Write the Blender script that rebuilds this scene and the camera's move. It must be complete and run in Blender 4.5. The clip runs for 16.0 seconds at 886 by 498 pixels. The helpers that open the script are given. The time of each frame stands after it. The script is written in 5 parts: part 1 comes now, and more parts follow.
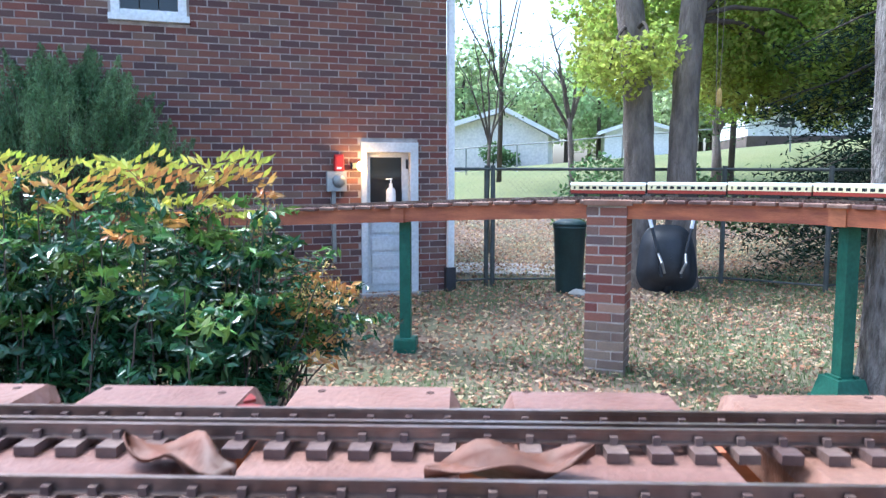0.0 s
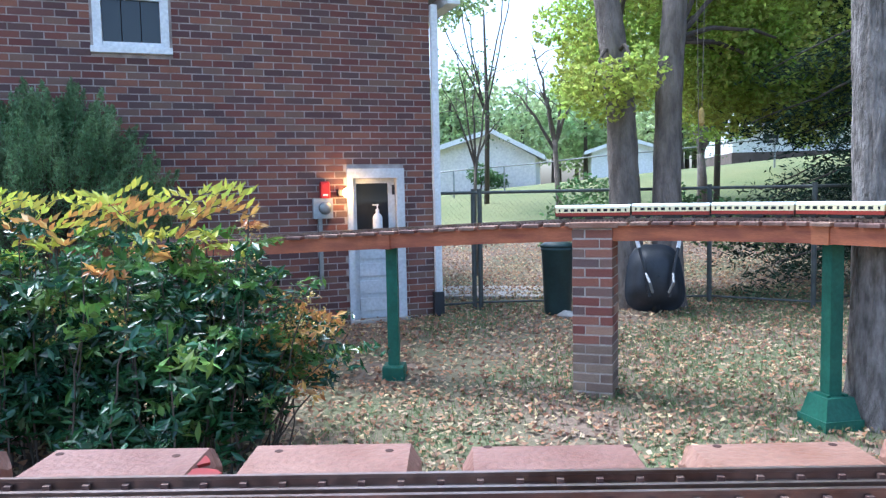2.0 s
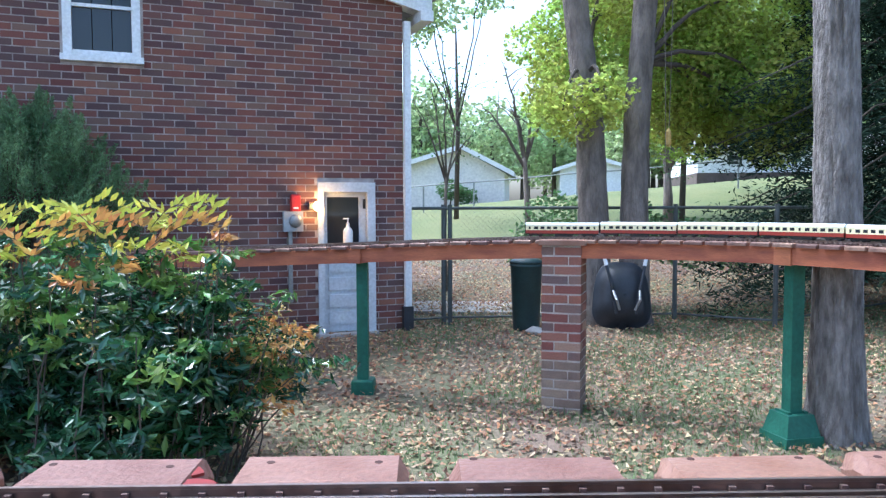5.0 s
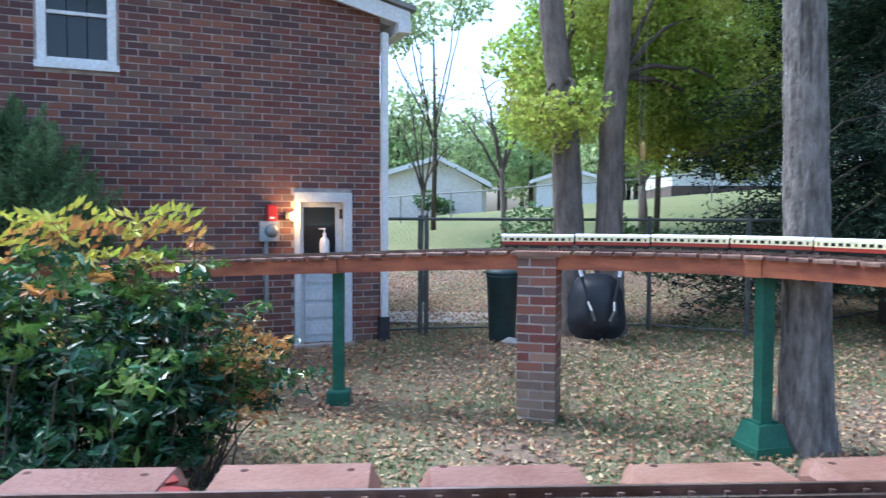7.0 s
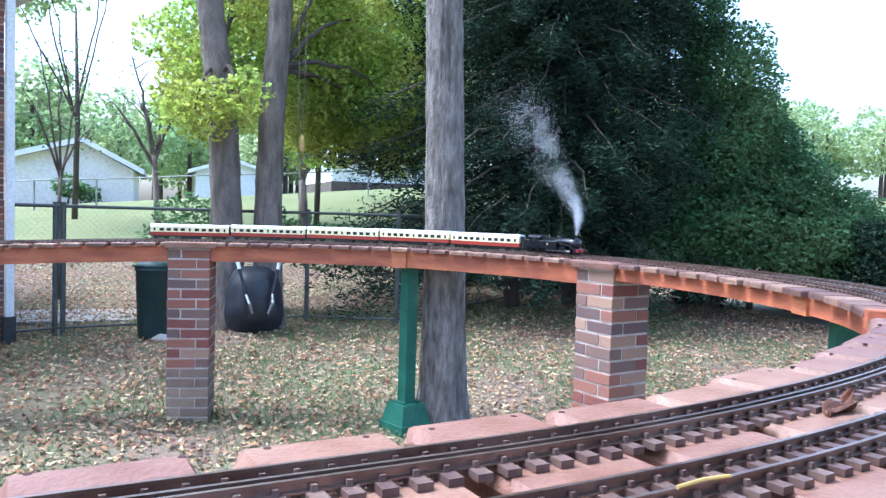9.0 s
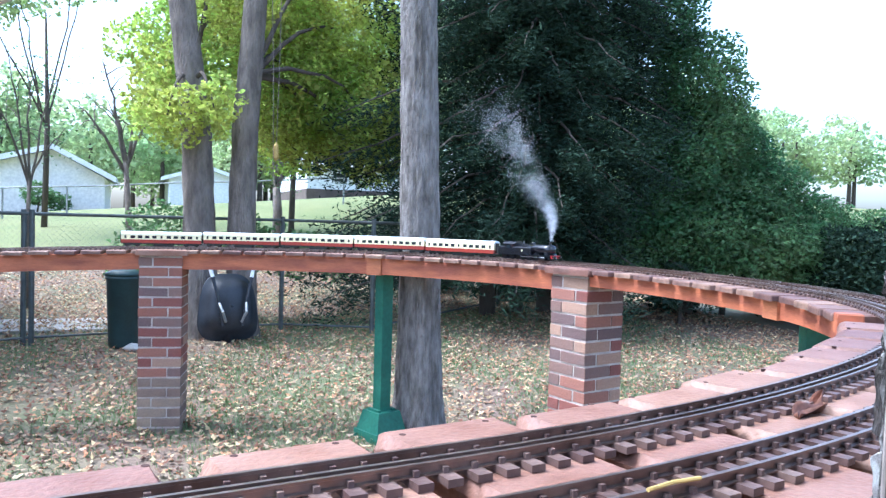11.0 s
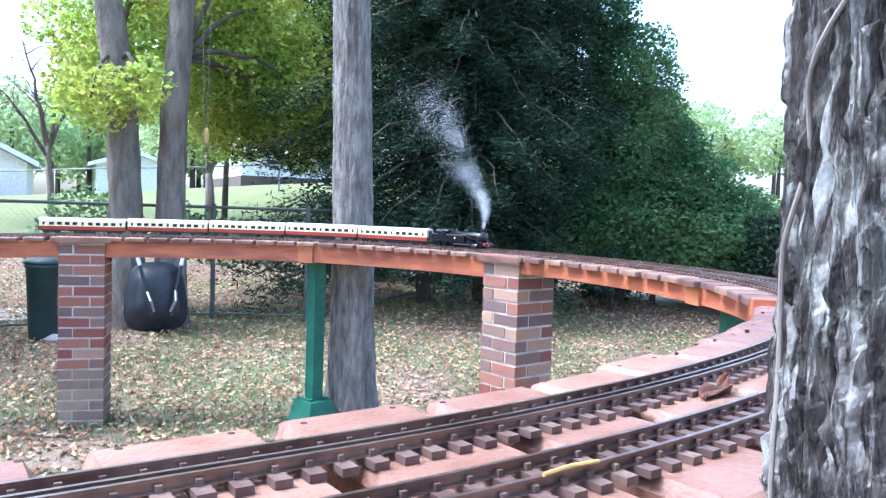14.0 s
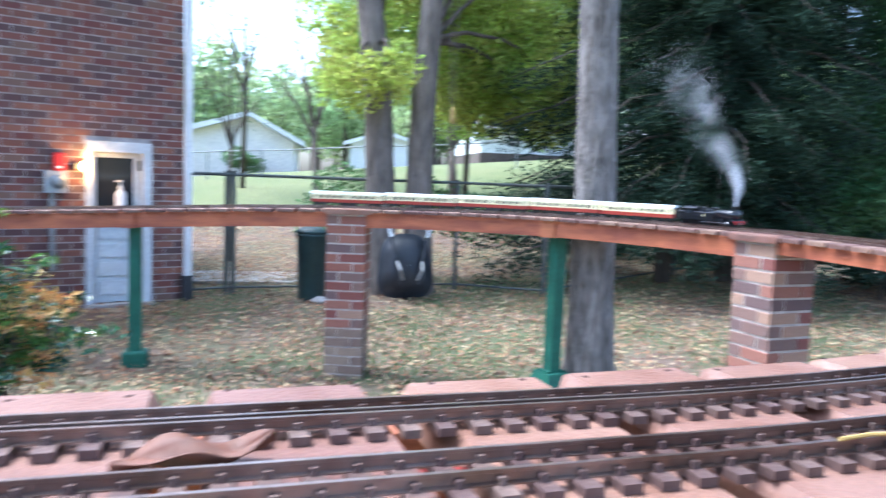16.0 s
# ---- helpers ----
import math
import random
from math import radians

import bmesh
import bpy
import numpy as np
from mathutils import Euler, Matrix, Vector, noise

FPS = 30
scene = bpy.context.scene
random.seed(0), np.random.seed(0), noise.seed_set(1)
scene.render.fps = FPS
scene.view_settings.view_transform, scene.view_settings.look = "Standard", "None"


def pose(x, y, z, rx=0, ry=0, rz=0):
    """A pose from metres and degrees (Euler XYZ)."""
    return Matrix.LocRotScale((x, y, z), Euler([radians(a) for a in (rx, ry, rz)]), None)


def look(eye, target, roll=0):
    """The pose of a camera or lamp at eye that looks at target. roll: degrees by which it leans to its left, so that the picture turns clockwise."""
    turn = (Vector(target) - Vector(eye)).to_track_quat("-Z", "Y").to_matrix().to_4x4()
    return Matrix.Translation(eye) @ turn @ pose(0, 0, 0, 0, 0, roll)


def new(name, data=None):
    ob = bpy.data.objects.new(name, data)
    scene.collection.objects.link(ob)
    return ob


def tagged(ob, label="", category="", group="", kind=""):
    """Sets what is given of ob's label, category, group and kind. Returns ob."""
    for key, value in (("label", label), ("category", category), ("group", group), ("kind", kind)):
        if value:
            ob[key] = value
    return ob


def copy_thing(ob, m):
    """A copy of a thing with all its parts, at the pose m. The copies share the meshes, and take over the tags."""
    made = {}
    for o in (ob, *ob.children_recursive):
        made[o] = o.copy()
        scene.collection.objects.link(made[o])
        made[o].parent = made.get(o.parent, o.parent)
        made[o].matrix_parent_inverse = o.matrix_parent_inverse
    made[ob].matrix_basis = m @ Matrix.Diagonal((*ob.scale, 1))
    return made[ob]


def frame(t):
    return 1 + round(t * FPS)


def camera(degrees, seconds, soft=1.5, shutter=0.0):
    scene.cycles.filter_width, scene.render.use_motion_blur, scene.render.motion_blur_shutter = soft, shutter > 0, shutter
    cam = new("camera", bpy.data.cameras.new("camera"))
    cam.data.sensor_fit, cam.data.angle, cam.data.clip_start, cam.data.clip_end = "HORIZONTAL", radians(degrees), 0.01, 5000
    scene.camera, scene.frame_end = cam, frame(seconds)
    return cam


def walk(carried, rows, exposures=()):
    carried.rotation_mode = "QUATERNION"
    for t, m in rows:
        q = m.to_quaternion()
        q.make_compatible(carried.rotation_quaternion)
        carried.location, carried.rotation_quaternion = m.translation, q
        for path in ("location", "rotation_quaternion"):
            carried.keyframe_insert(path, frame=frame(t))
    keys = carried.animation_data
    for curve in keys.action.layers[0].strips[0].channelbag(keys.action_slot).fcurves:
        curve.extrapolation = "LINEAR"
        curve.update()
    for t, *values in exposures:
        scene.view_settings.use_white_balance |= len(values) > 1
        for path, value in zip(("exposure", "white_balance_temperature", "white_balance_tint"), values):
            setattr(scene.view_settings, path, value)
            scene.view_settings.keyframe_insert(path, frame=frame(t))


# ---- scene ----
cam = camera(60.0, 16.0, 1.3, 0.5)
PATH = [
    (0, (1.6025, 1.0684, 1.8908), (1.2680, 3.0293, 1.6829), 0.08),
    (0.5, (1.6241, 1.1007, 1.9141), (1.2956, 3.0659, 1.7416), -1.00),
    (1, (1.6400, 1.0925, 1.9195), (1.3386, 3.0622, 1.7475), -1.29),
    (1.5, (1.6414, 1.0828, 1.9232), (1.3330, 3.0527, 1.7674), -1.18),
    (2, (1.6367, 1.0876, 1.9226), (1.3258, 3.0574, 1.7710), -1.17),
    (2.5, (1.6302, 1.0829, 1.9259), (1.3467, 3.0575, 1.7828), -1.20),
    (3, (1.6273, 1.0798, 1.9269), (1.3637, 3.0578, 1.7931), -1.05),
    (3.5, (1.6253, 1.0689, 1.9279), (1.3752, 3.0489, 1.7978), -0.97),
    (4, (1.6198, 1.0626, 1.9282), (1.3734, 3.0436, 1.8066), -0.59),
    (6.5, (1.6177, 1.0310, 1.9339), (1.4066, 3.0173, 1.8325), 0.12),
    (7, (1.6263, 1.0281, 1.9338), (1.4572, 3.0190, 1.8466), 0.22),
    (7.5, (1.6665, 1.0449, 1.9265), (1.8511, 3.0336, 1.8209), 0.65),
    (8, (1.6785, 1.0487, 1.9187), (2.1906, 2.9786, 1.8047), 1.32),
    (8.5, (1.6751, 1.0301, 1.9191), (2.3237, 2.9200, 1.8319), 2.12),
    (9, (1.6804, 1.0355, 1.9206), (2.3624, 2.9135, 1.8306), 1.69),
    (9.2, (1.6827, 1.0260, 1.9229), (2.3775, 2.8989, 1.8262), 1.64),
    (11.3, (1.6935, 1.0470, 1.9115), (2.4565, 2.8946, 1.8464), 1.61),
    (11.5, (1.6987, 1.0501, 1.9094), (2.4832, 2.8886, 1.8416), 1.63),
    (12, (1.7072, 1.0473, 1.9102), (2.5279, 2.8693, 1.8291), 1.67),
    (12.5, (1.7281, 1.0451, 1.9101), (2.5966, 2.8445, 1.8228), 1.60),
    (13, (1.7428, 1.0418, 1.9103), (2.6435, 2.8251, 1.8178), 1.43),
    (13.5, (1.7397, 1.0421, 1.9109), (2.6421, 2.8247, 1.8222), 1.55),
    (14, (1.7381, 1.0478, 1.9083), (2.6246, 2.8381, 1.8141), 1.81),
    (14.5, (1.7342, 1.0462, 1.9079), (2.6204, 2.8369, 1.8188), 1.93),
    (15, (1.7291, 1.0408, 1.9095), (2.5971, 2.8402, 1.8172), 1.65),
    (15.5, (1.7027, 1.0425, 1.8995), (2.3815, 2.9191, 1.7682), 1.77),
    (16, (1.6553, 0.9985, 1.8965), (1.9711, 2.9657, 1.7219), 2.13),
]
EXPOSURES = [(0, 2.21, 5210, 8), (0.6, 2.08, 5210, 8), (4, 2.01, 5210, 8), (6.5, 1.91, 5210, 8), (7, 1.76, 5210, 8), (8.5, 2.16, 5110, 8), (11.3, 2.43, 5110, 8), (15, 2.65, 5110, 8), (16, 2.38, 5160, 8)]
walk(cam, [(t, look(eye, target, roll)) for t, eye, target, roll in PATH], EXPOSURES)

# ---- world and light: a bright overcast autumn day ----
world = bpy.data.worlds.new("overcast_sky")
scene.world = world
world.use_nodes = True
wn = world.node_tree
sky = wn.nodes.new("ShaderNodeTexSky")
sky.sky_type, sky.sun_disc = "NISHITA", False
sky.sun_elevation, sky.sun_rotation = radians(62), radians(295)
sky.air_density, sky.dust_density = 1.0, 4.0
pale = wn.nodes.new("ShaderNodeHueSaturation")
pale.inputs["Saturation"].default_value = 0.9
wn.links.new(sky.outputs[0], pale.inputs["Color"])
wn.links.new(pale.outputs[0], wn.nodes["Background"].inputs["Color"])
wn.nodes["Background"].inputs["Strength"].default_value = 0.13
sun_data = bpy.data.lights.new("sun", "SUN")
sun_data.energy, sun_data.angle, sun_data.color = 1.3, radians(20), (1.0, 0.98, 0.95)
sun = new("sun", sun_data)
sun.matrix_world = look((-6.0, 2.8, 12.4), (0, 0, 0))

# ---- small tools ----
U = 1.18  # metres in one unit of the plan
RNG = np.random.default_rng(7)


class Geo:
    """Vertices and faces of one mesh, in plan units."""

    def __init__(self):
        self.v, self.f, self.n = [], [], 0

    def add(self, v, f):
        v = np.asarray(v, float).reshape(-1, 3)
        self.v.append(v)
        self.f.extend([tuple(int(i) + self.n for i in face) for face in f])
        self.n += len(v)
        return self


BOX_F = [(0, 3, 2, 1), (4, 5, 6, 7), (0, 1, 5, 4), (1, 2, 6, 5), (2, 3, 7, 6), (3, 0, 4, 7)]


def box(g, lo, hi, m=None):
    (a, b, c), (d, e, f) = lo, hi
    v = np.array([(a, b, c), (d, b, c), (d, e, c), (a, e, c), (a, b, f), (d, b, f), (d, e, f), (a, e, f)], float)
    if m is not None:
        v = v @ np.array(m.to_3x3()).T + np.array(m.translation)
    return g.add(v, BOX_F)


def soft_box(g, lo, hi, r, m=None):
    """A box whose upper edges and ends are rounded off, by an eight-sided section swept along x."""
    (a, b, c), (d, e, f) = lo, hi
    ring = [(b, c), (e, c), (e, f - r), (e - r * 0.3, f - r * 0.3), (e - r, f), (b + r, f), (b + r * 0.3, f - r * 0.3), (b, f - r)]
    k = len(ring)
    v = []
    for x, inset in ((a, r * 0.7), (a + r * 0.5, 0.0), (d - r * 0.5, 0.0), (d, r * 0.7)):
        v += [(x, y + (inset if y < (b + e) / 2 else -inset), z - (inset if z > (c + f) / 2 else 0)) for y, z in ring]
    faces = [(i * k + j, i * k + (j + 1) % k, (i + 1) * k + (j + 1) % k, (i + 1) * k + j) for i in range(3) for j in range(k)]
    faces = [tuple(reversed(q)) for q in faces]
    faces += [tuple(range(k)), tuple(reversed(range(3 * k, 4 * k)))]
    v = np.array(v, float)
    if m is not None:
        v = v @ np.array(m.to_3x3()).T + np.array(m.translation)
    return g.add(v, faces)


def tube(g, pts, radii, n=8, caps=True):
    pts = np.array(pts, float)
    radii = np.broadcast_to(np.array(radii, float), (len(pts),))
    d = np.gradient(pts, axis=0)
    d /= np.linalg.norm(d, axis=1)[:, None] + 1e-9
    ref = np.array((0, 0, 1.0)) if abs(d[:, 2]).mean() < 0.8 else np.array((1.0, 0, 0))
    s = np.cross(d, ref)
    s /= np.linalg.norm(s, axis=1)[:, None] + 1e-9
    w = np.cross(d, s)
    a = np.linspace(0, 2 * np.pi, n, endpoint=False)
    v = pts[:, None] + radii[:, None, None] * (np.cos(a)[None, :, None] * s[:, None] + np.sin(a)[None, :, None] * w[:, None])
    f = [(i * n + j, i * n + (j + 1) % n, (i + 1) * n + (j + 1) % n, (i + 1) * n + j) for i in range(len(pts) - 1) for j in range(n)]
    if caps:
        f += [tuple(reversed(range(n))), tuple(range((len(pts) - 1) * n, len(pts) * n))]
    return g.add(v, f)


def leaves(g, centres, length, width, droop=0.5, rng=RNG, up=0.0):
    """One folded, pointed leaf of two faces for each centre."""
    c = np.asarray(centres, float)
    n = len(c)
    if not n:
        return g
    d = rng.normal(size=(n, 3))
    d[:, 2] = d[:, 2] * (1 - droop) - droop * 0.6
    d /= np.linalg.norm(d, axis=1)[:, None]
    s = np.cross(d, rng.normal(size=(n, 3)) + np.array((0, 0, up)))
    s /= np.linalg.norm(s, axis=1)[:, None] + 1e-9
    w = np.cross(s, d)
    L = length * rng.uniform(0.65, 1.25, (n, 1))
    W = width * rng.uniform(0.7, 1.2, (n, 1))
    v = np.stack([c - d * L / 2, c + s * W / 2 + w * W * 0.15, c + d * L / 2, c - s * W / 2 + w * W * 0.15], 1).reshape(-1, 3)
    q = np.arange(n)[:, None] * 4
    f = np.concatenate([q + (0, 1, 2), q + (0, 2, 3)]).tolist()
    return g.add(v, f)


def blob(n, centre, radii, rng=RNG, shell=0.5):
    """Points in an uneven ellipsoid, more of them towards its outside."""
    d = rng.normal(size=(n, 3))
    d /= np.linalg.norm(d, axis=1)[:, None]
    r = rng.uniform(shell**3, 1, (n, 1)) ** (1 / 3)
    lump = 1 + 0.22 * np.sin(d[:, :1] * 5 + centre[0] * 3) * np.cos(d[:, 2:] * 4 + centre[1] * 5)
    return np.array(centre) + d * r * lump * np.array(radii)


def mesh_of(name, g, mat, smooth=False):
    me = bpy.data.meshes.new(name)
    me.from_pydata((np.concatenate(g.v) * U).tolist(), [], g.f)
    me.materials.append(mat)
    if smooth:
        me.polygons.foreach_set("use_smooth", [True] * len(me.polygons))
    me.update()
    return me


def part(name, g, mat, parent=None, label="", smooth=False):
    ob = new(name, mesh_of(name, g, mat, smooth))
    if parent is not None:
        ob.parent = parent
        ob.matrix_parent_inverse = parent.matrix_basis.inverted()
    return tagged(ob, label)


def share(name, me, parent, m):
    """A further object on the mesh me, at the pose m given in plan units."""
    ob = new(name, me)
    ob.parent = parent
    m = m.copy()
    m.translation = m.translation * U
    ob.matrix_basis = parent.matrix_basis.inverted() @ m
    return ob


def thing(name, label, category, at=(0, 0, 0), group="", kind=""):
    ob = new(name)
    ob.empty_display_size = 0.1
    ob.matrix_basis = Matrix.Translation(Vector(at) * U)
    return tagged(ob, label, category, group, kind)


# ---- materials ----
def material(name, colour, rough=0.7, metal=0.0, second=None, scale=8.0, fine=60.0, bump=0.2, per_object=0.0, per_island=0.0,
             stretch=(1, 1, 1), mix=0.5, see_through=0.0, spec=0.4, depth=0.01, palette=None, keep=0.65):
    m = bpy.data.materials.new(name)
    m.use_nodes = True
    nt = m.node_tree
    bsdf = nt.nodes["Principled BSDF"]
    link = nt.links.new
    co = nt.nodes.new("ShaderNodeTexCoord")
    mp = nt.nodes.new("ShaderNodeMapping")
    mp.inputs["Scale"].default_value = stretch
    link(co.outputs["Object"], mp.inputs[0])
    big = nt.nodes.new("ShaderNodeTexNoise")
    big.inputs["Scale"].default_value, big.inputs["Detail"].default_value = scale, 5
    small = nt.nodes.new("ShaderNodeTexNoise")
    small.inputs["Scale"].default_value, small.inputs["Detail"].default_value = fine, 3
    link(mp.outputs[0], big.inputs[0])
    link(mp.outputs[0], small.inputs[0])
    ramp = nt.nodes.new("ShaderNodeValToRGB")
    ramp.color_ramp.elements[0].position, ramp.color_ramp.elements[1].position = 0.5 - 0.2 * mix - 0.05, 0.5 + 0.2 * (1 - mix) + 0.05
    b = second or tuple(0.7 * c for c in colour)
    ramp.color_ramp.elements[0].color, ramp.color_ramp.elements[1].color = (*colour, 1), (*b, 1)
    link(big.outputs[0], ramp.inputs[0])
    out = ramp.outputs[0]
    if palette:
        # one of a few tones for each piece
        pick = nt.nodes.new("ShaderNodeObjectInfo" if per_object else "ShaderNodeNewGeometry")
        tones = nt.nodes.new("ShaderNodeValToRGB")
        tones.color_ramp.interpolation = "CONSTANT"
        el = tones.color_ramp.elements
        for k, tint in enumerate(palette):
            e = el[0] if k == 0 else el[1] if k == 1 else el.new(k / len(palette))
            e.position, e.color = k / len(palette), (*tint, 1)
        link(pick.outputs["Random" if per_object else "Random Per Island"], tones.inputs[0])
        blend = nt.nodes.new("ShaderNodeMix")
        blend.data_type = "RGBA"
        blend.inputs["Factor"].default_value = keep
        link(out, blend.inputs[6])
        link(tones.outputs[0], blend.inputs[7])
        out = blend.outputs[2]
    grain = nt.nodes.new("ShaderNodeMapRange")
    grain.inputs[3].default_value, grain.inputs[4].default_value = 0.7, 1.3
    link(small.outputs[0], grain.inputs[0])
    value = grain.outputs[0]
    for amount, node, socket in ((per_object, "ShaderNodeObjectInfo", "Random"), (per_island, "ShaderNodeNewGeometry", "Random Per Island")):
        if amount:
            src = nt.nodes.new(node)
            rng_ = nt.nodes.new("ShaderNodeMapRange")
            rng_.inputs[3].default_value, rng_.inputs[4].default_value = 1 - amount, 1 + amount
            link(src.outputs[socket], rng_.inputs[0])
            mul = nt.nodes.new("ShaderNodeMath")
            mul.operation = "MULTIPLY"
            link(value, mul.inputs[0])
            link(rng_.outputs[0], mul.inputs[1])
            value = mul.outputs[0]
            hue = nt.nodes.new("ShaderNodeHueSaturation")
            shift = nt.nodes.new("ShaderNodeMapRange")
            shift.inputs[3].default_value, shift.inputs[4].default_value = 0.5 - 0.035 * amount, 0.5 + 0.05 * amount
            link(src.outputs[socket], shift.inputs[0])
            link(shift.outputs[0], hue.inputs["Hue"])
            link(out, hue.inputs["Color"])
            out = hue.outputs[0]
    tone = nt.nodes.new("ShaderNodeHueSaturation")
    link(out, tone.inputs["Color"])
    link(value, tone.inputs["Value"])
    link(tone.outputs[0], bsdf.inputs["Base Color"])
    bsdf.inputs["Roughness"].default_value, bsdf.inputs["Metallic"].default_value = rough, metal
    bsdf.inputs["Specular IOR Level"].default_value = spec
    if bump:
        bp = nt.nodes.new("ShaderNodeBump")
        bp.inputs["Strength"].default_value, bp.inputs["Distance"].default_value = bump, depth
        link(small.outputs[0], bp.inputs["Height"])
        link(bp.outputs[0], bsdf.inputs["Normal"])
    if see_through:
        tr = nt.nodes.new("ShaderNodeBsdfTranslucent")
        ms = nt.nodes.new("ShaderNodeMixShader")
        ms.inputs[0].default_value = see_through
        link(tone.outputs[0], tr.inputs[0])
        link(bsdf.outputs[0], ms.inputs[1])
        link(tr.outputs[0], ms.inputs[2])
        link(ms.outputs[0], nt.nodes["Material Output"].inputs[0])
    return m


def glow(name, colour, strength):
    m = bpy.data.materials.new(name)
    m.use_nodes = True
    b = m.node_tree.nodes["Principled BSDF"]
    b.inputs["Emission Color"].default_value, b.inputs["Emission Strength"].default_value = (*colour, 1), strength
    return m


def pane_material(name):
    m = bpy.data.materials.new(name)
    m.use_nodes = True
    b = m.node_tree.nodes["Principled BSDF"]
    b.inputs["Base Color"].default_value = (0.02, 0.025, 0.03, 1)
    b.inputs["Roughness"].default_value = 0.06
    return m


WALL_TONES = ((0.202, 0.073, 0.056), (0.098, 0.058, 0.061), (0.234, 0.098, 0.065), (0.15, 0.072, 0.065), (0.195, 0.065, 0.052), (0.072, 0.049, 0.052), (0.163, 0.098, 0.078), (0.221, 0.078, 0.058))
PIER_TONES = ((0.24, 0.09, 0.066), (0.13, 0.10, 0.098), (0.28, 0.125, 0.088), (0.18, 0.12, 0.10), (0.22, 0.08, 0.058), (0.30, 0.19, 0.14), (0.11, 0.075, 0.072))
M_BRICK = material("brick", (0.17, 0.066, 0.05), 0.85, second=(0.105, 0.055, 0.05), scale=3, fine=90, bump=0.5, per_object=0.25, depth=0.005, palette=WALL_TONES)
M_BRICKS = material("bricks", (0.17, 0.066, 0.05), 0.85, second=(0.105, 0.055, 0.05), scale=1.2, fine=90, bump=0.5, per_island=0.25, depth=0.005, palette=WALL_TONES)
M_PIER = material("pier_brick", (0.26, 0.10, 0.07), 0.85, second=(0.17, 0.11, 0.09), scale=5, fine=80, bump=0.6, per_object=0.25, depth=0.006, palette=PIER_TONES, keep=0.75)
M_PIER_BASE = material("pale_pier_brick", (0.25, 0.18, 0.135), 0.9, second=(0.17, 0.125, 0.10), scale=5, fine=80, bump=0.6, per_object=0.3, depth=0.006)
M_JOINT = material("pale_pier_mortar", (0.52, 0.46, 0.41), 0.95, second=(0.34, 0.29, 0.26), scale=9, fine=120, bump=0.5, depth=0.004)
M_MORTAR = material("mortar", (0.47, 0.41, 0.38), 0.95, second=(0.27, 0.23, 0.215), scale=7, fine=120, bump=0.5, depth=0.004)
M_STAIN = material("stained_wood", (0.47, 0.155, 0.065), 0.6, second=(0.28, 0.085, 0.045), scale=3, fine=30, stretch=(1, 1, 6), bump=0.2, per_object=0.15)
M_PLANK = material("weathered_stained_plank", (0.225, 0.12, 0.09), 0.52, second=(0.15, 0.06, 0.038), scale=7.5, fine=110, bump=0.5, per_object=0.25, depth=0.004, mix=0.3)
M_PLANK_OLD = material("greyed_plank", (0.22, 0.125, 0.095), 0.65, second=(0.13, 0.07, 0.055), scale=6, fine=60, bump=0.3, per_object=0.35, depth=0.004)
M_RAIL = material("rusted_rail", (0.30, 0.235, 0.205), 0.34, 0.85, second=(0.17, 0.115, 0.09), scale=6, fine=80, bump=0.1)
M_SLEEPER = material("brown_sleeper", (0.095, 0.056, 0.047), 0.45, second=(0.14, 0.09, 0.076), scale=20, fine=120, bump=0.3, per_object=0.25, depth=0.003)
M_SLEEPERS = material("brown_sleepers", (0.095, 0.056, 0.047), 0.45, second=(0.14, 0.09, 0.076), scale=20, fine=120, bump=0.3, per_island=0.25, depth=0.003)
M_GREEN = material("green_paint", (0.017, 0.10, 0.066), 0.55, second=(0.028, 0.135, 0.09), scale=5, fine=40, bump=0.25)
M_BARK = material("grey_bark", (0.29, 0.265, 0.245), 0.95, second=(0.13, 0.115, 0.103), scale=20, fine=70, stretch=(1, 1, 0.3), bump=1.0, depth=0.035)


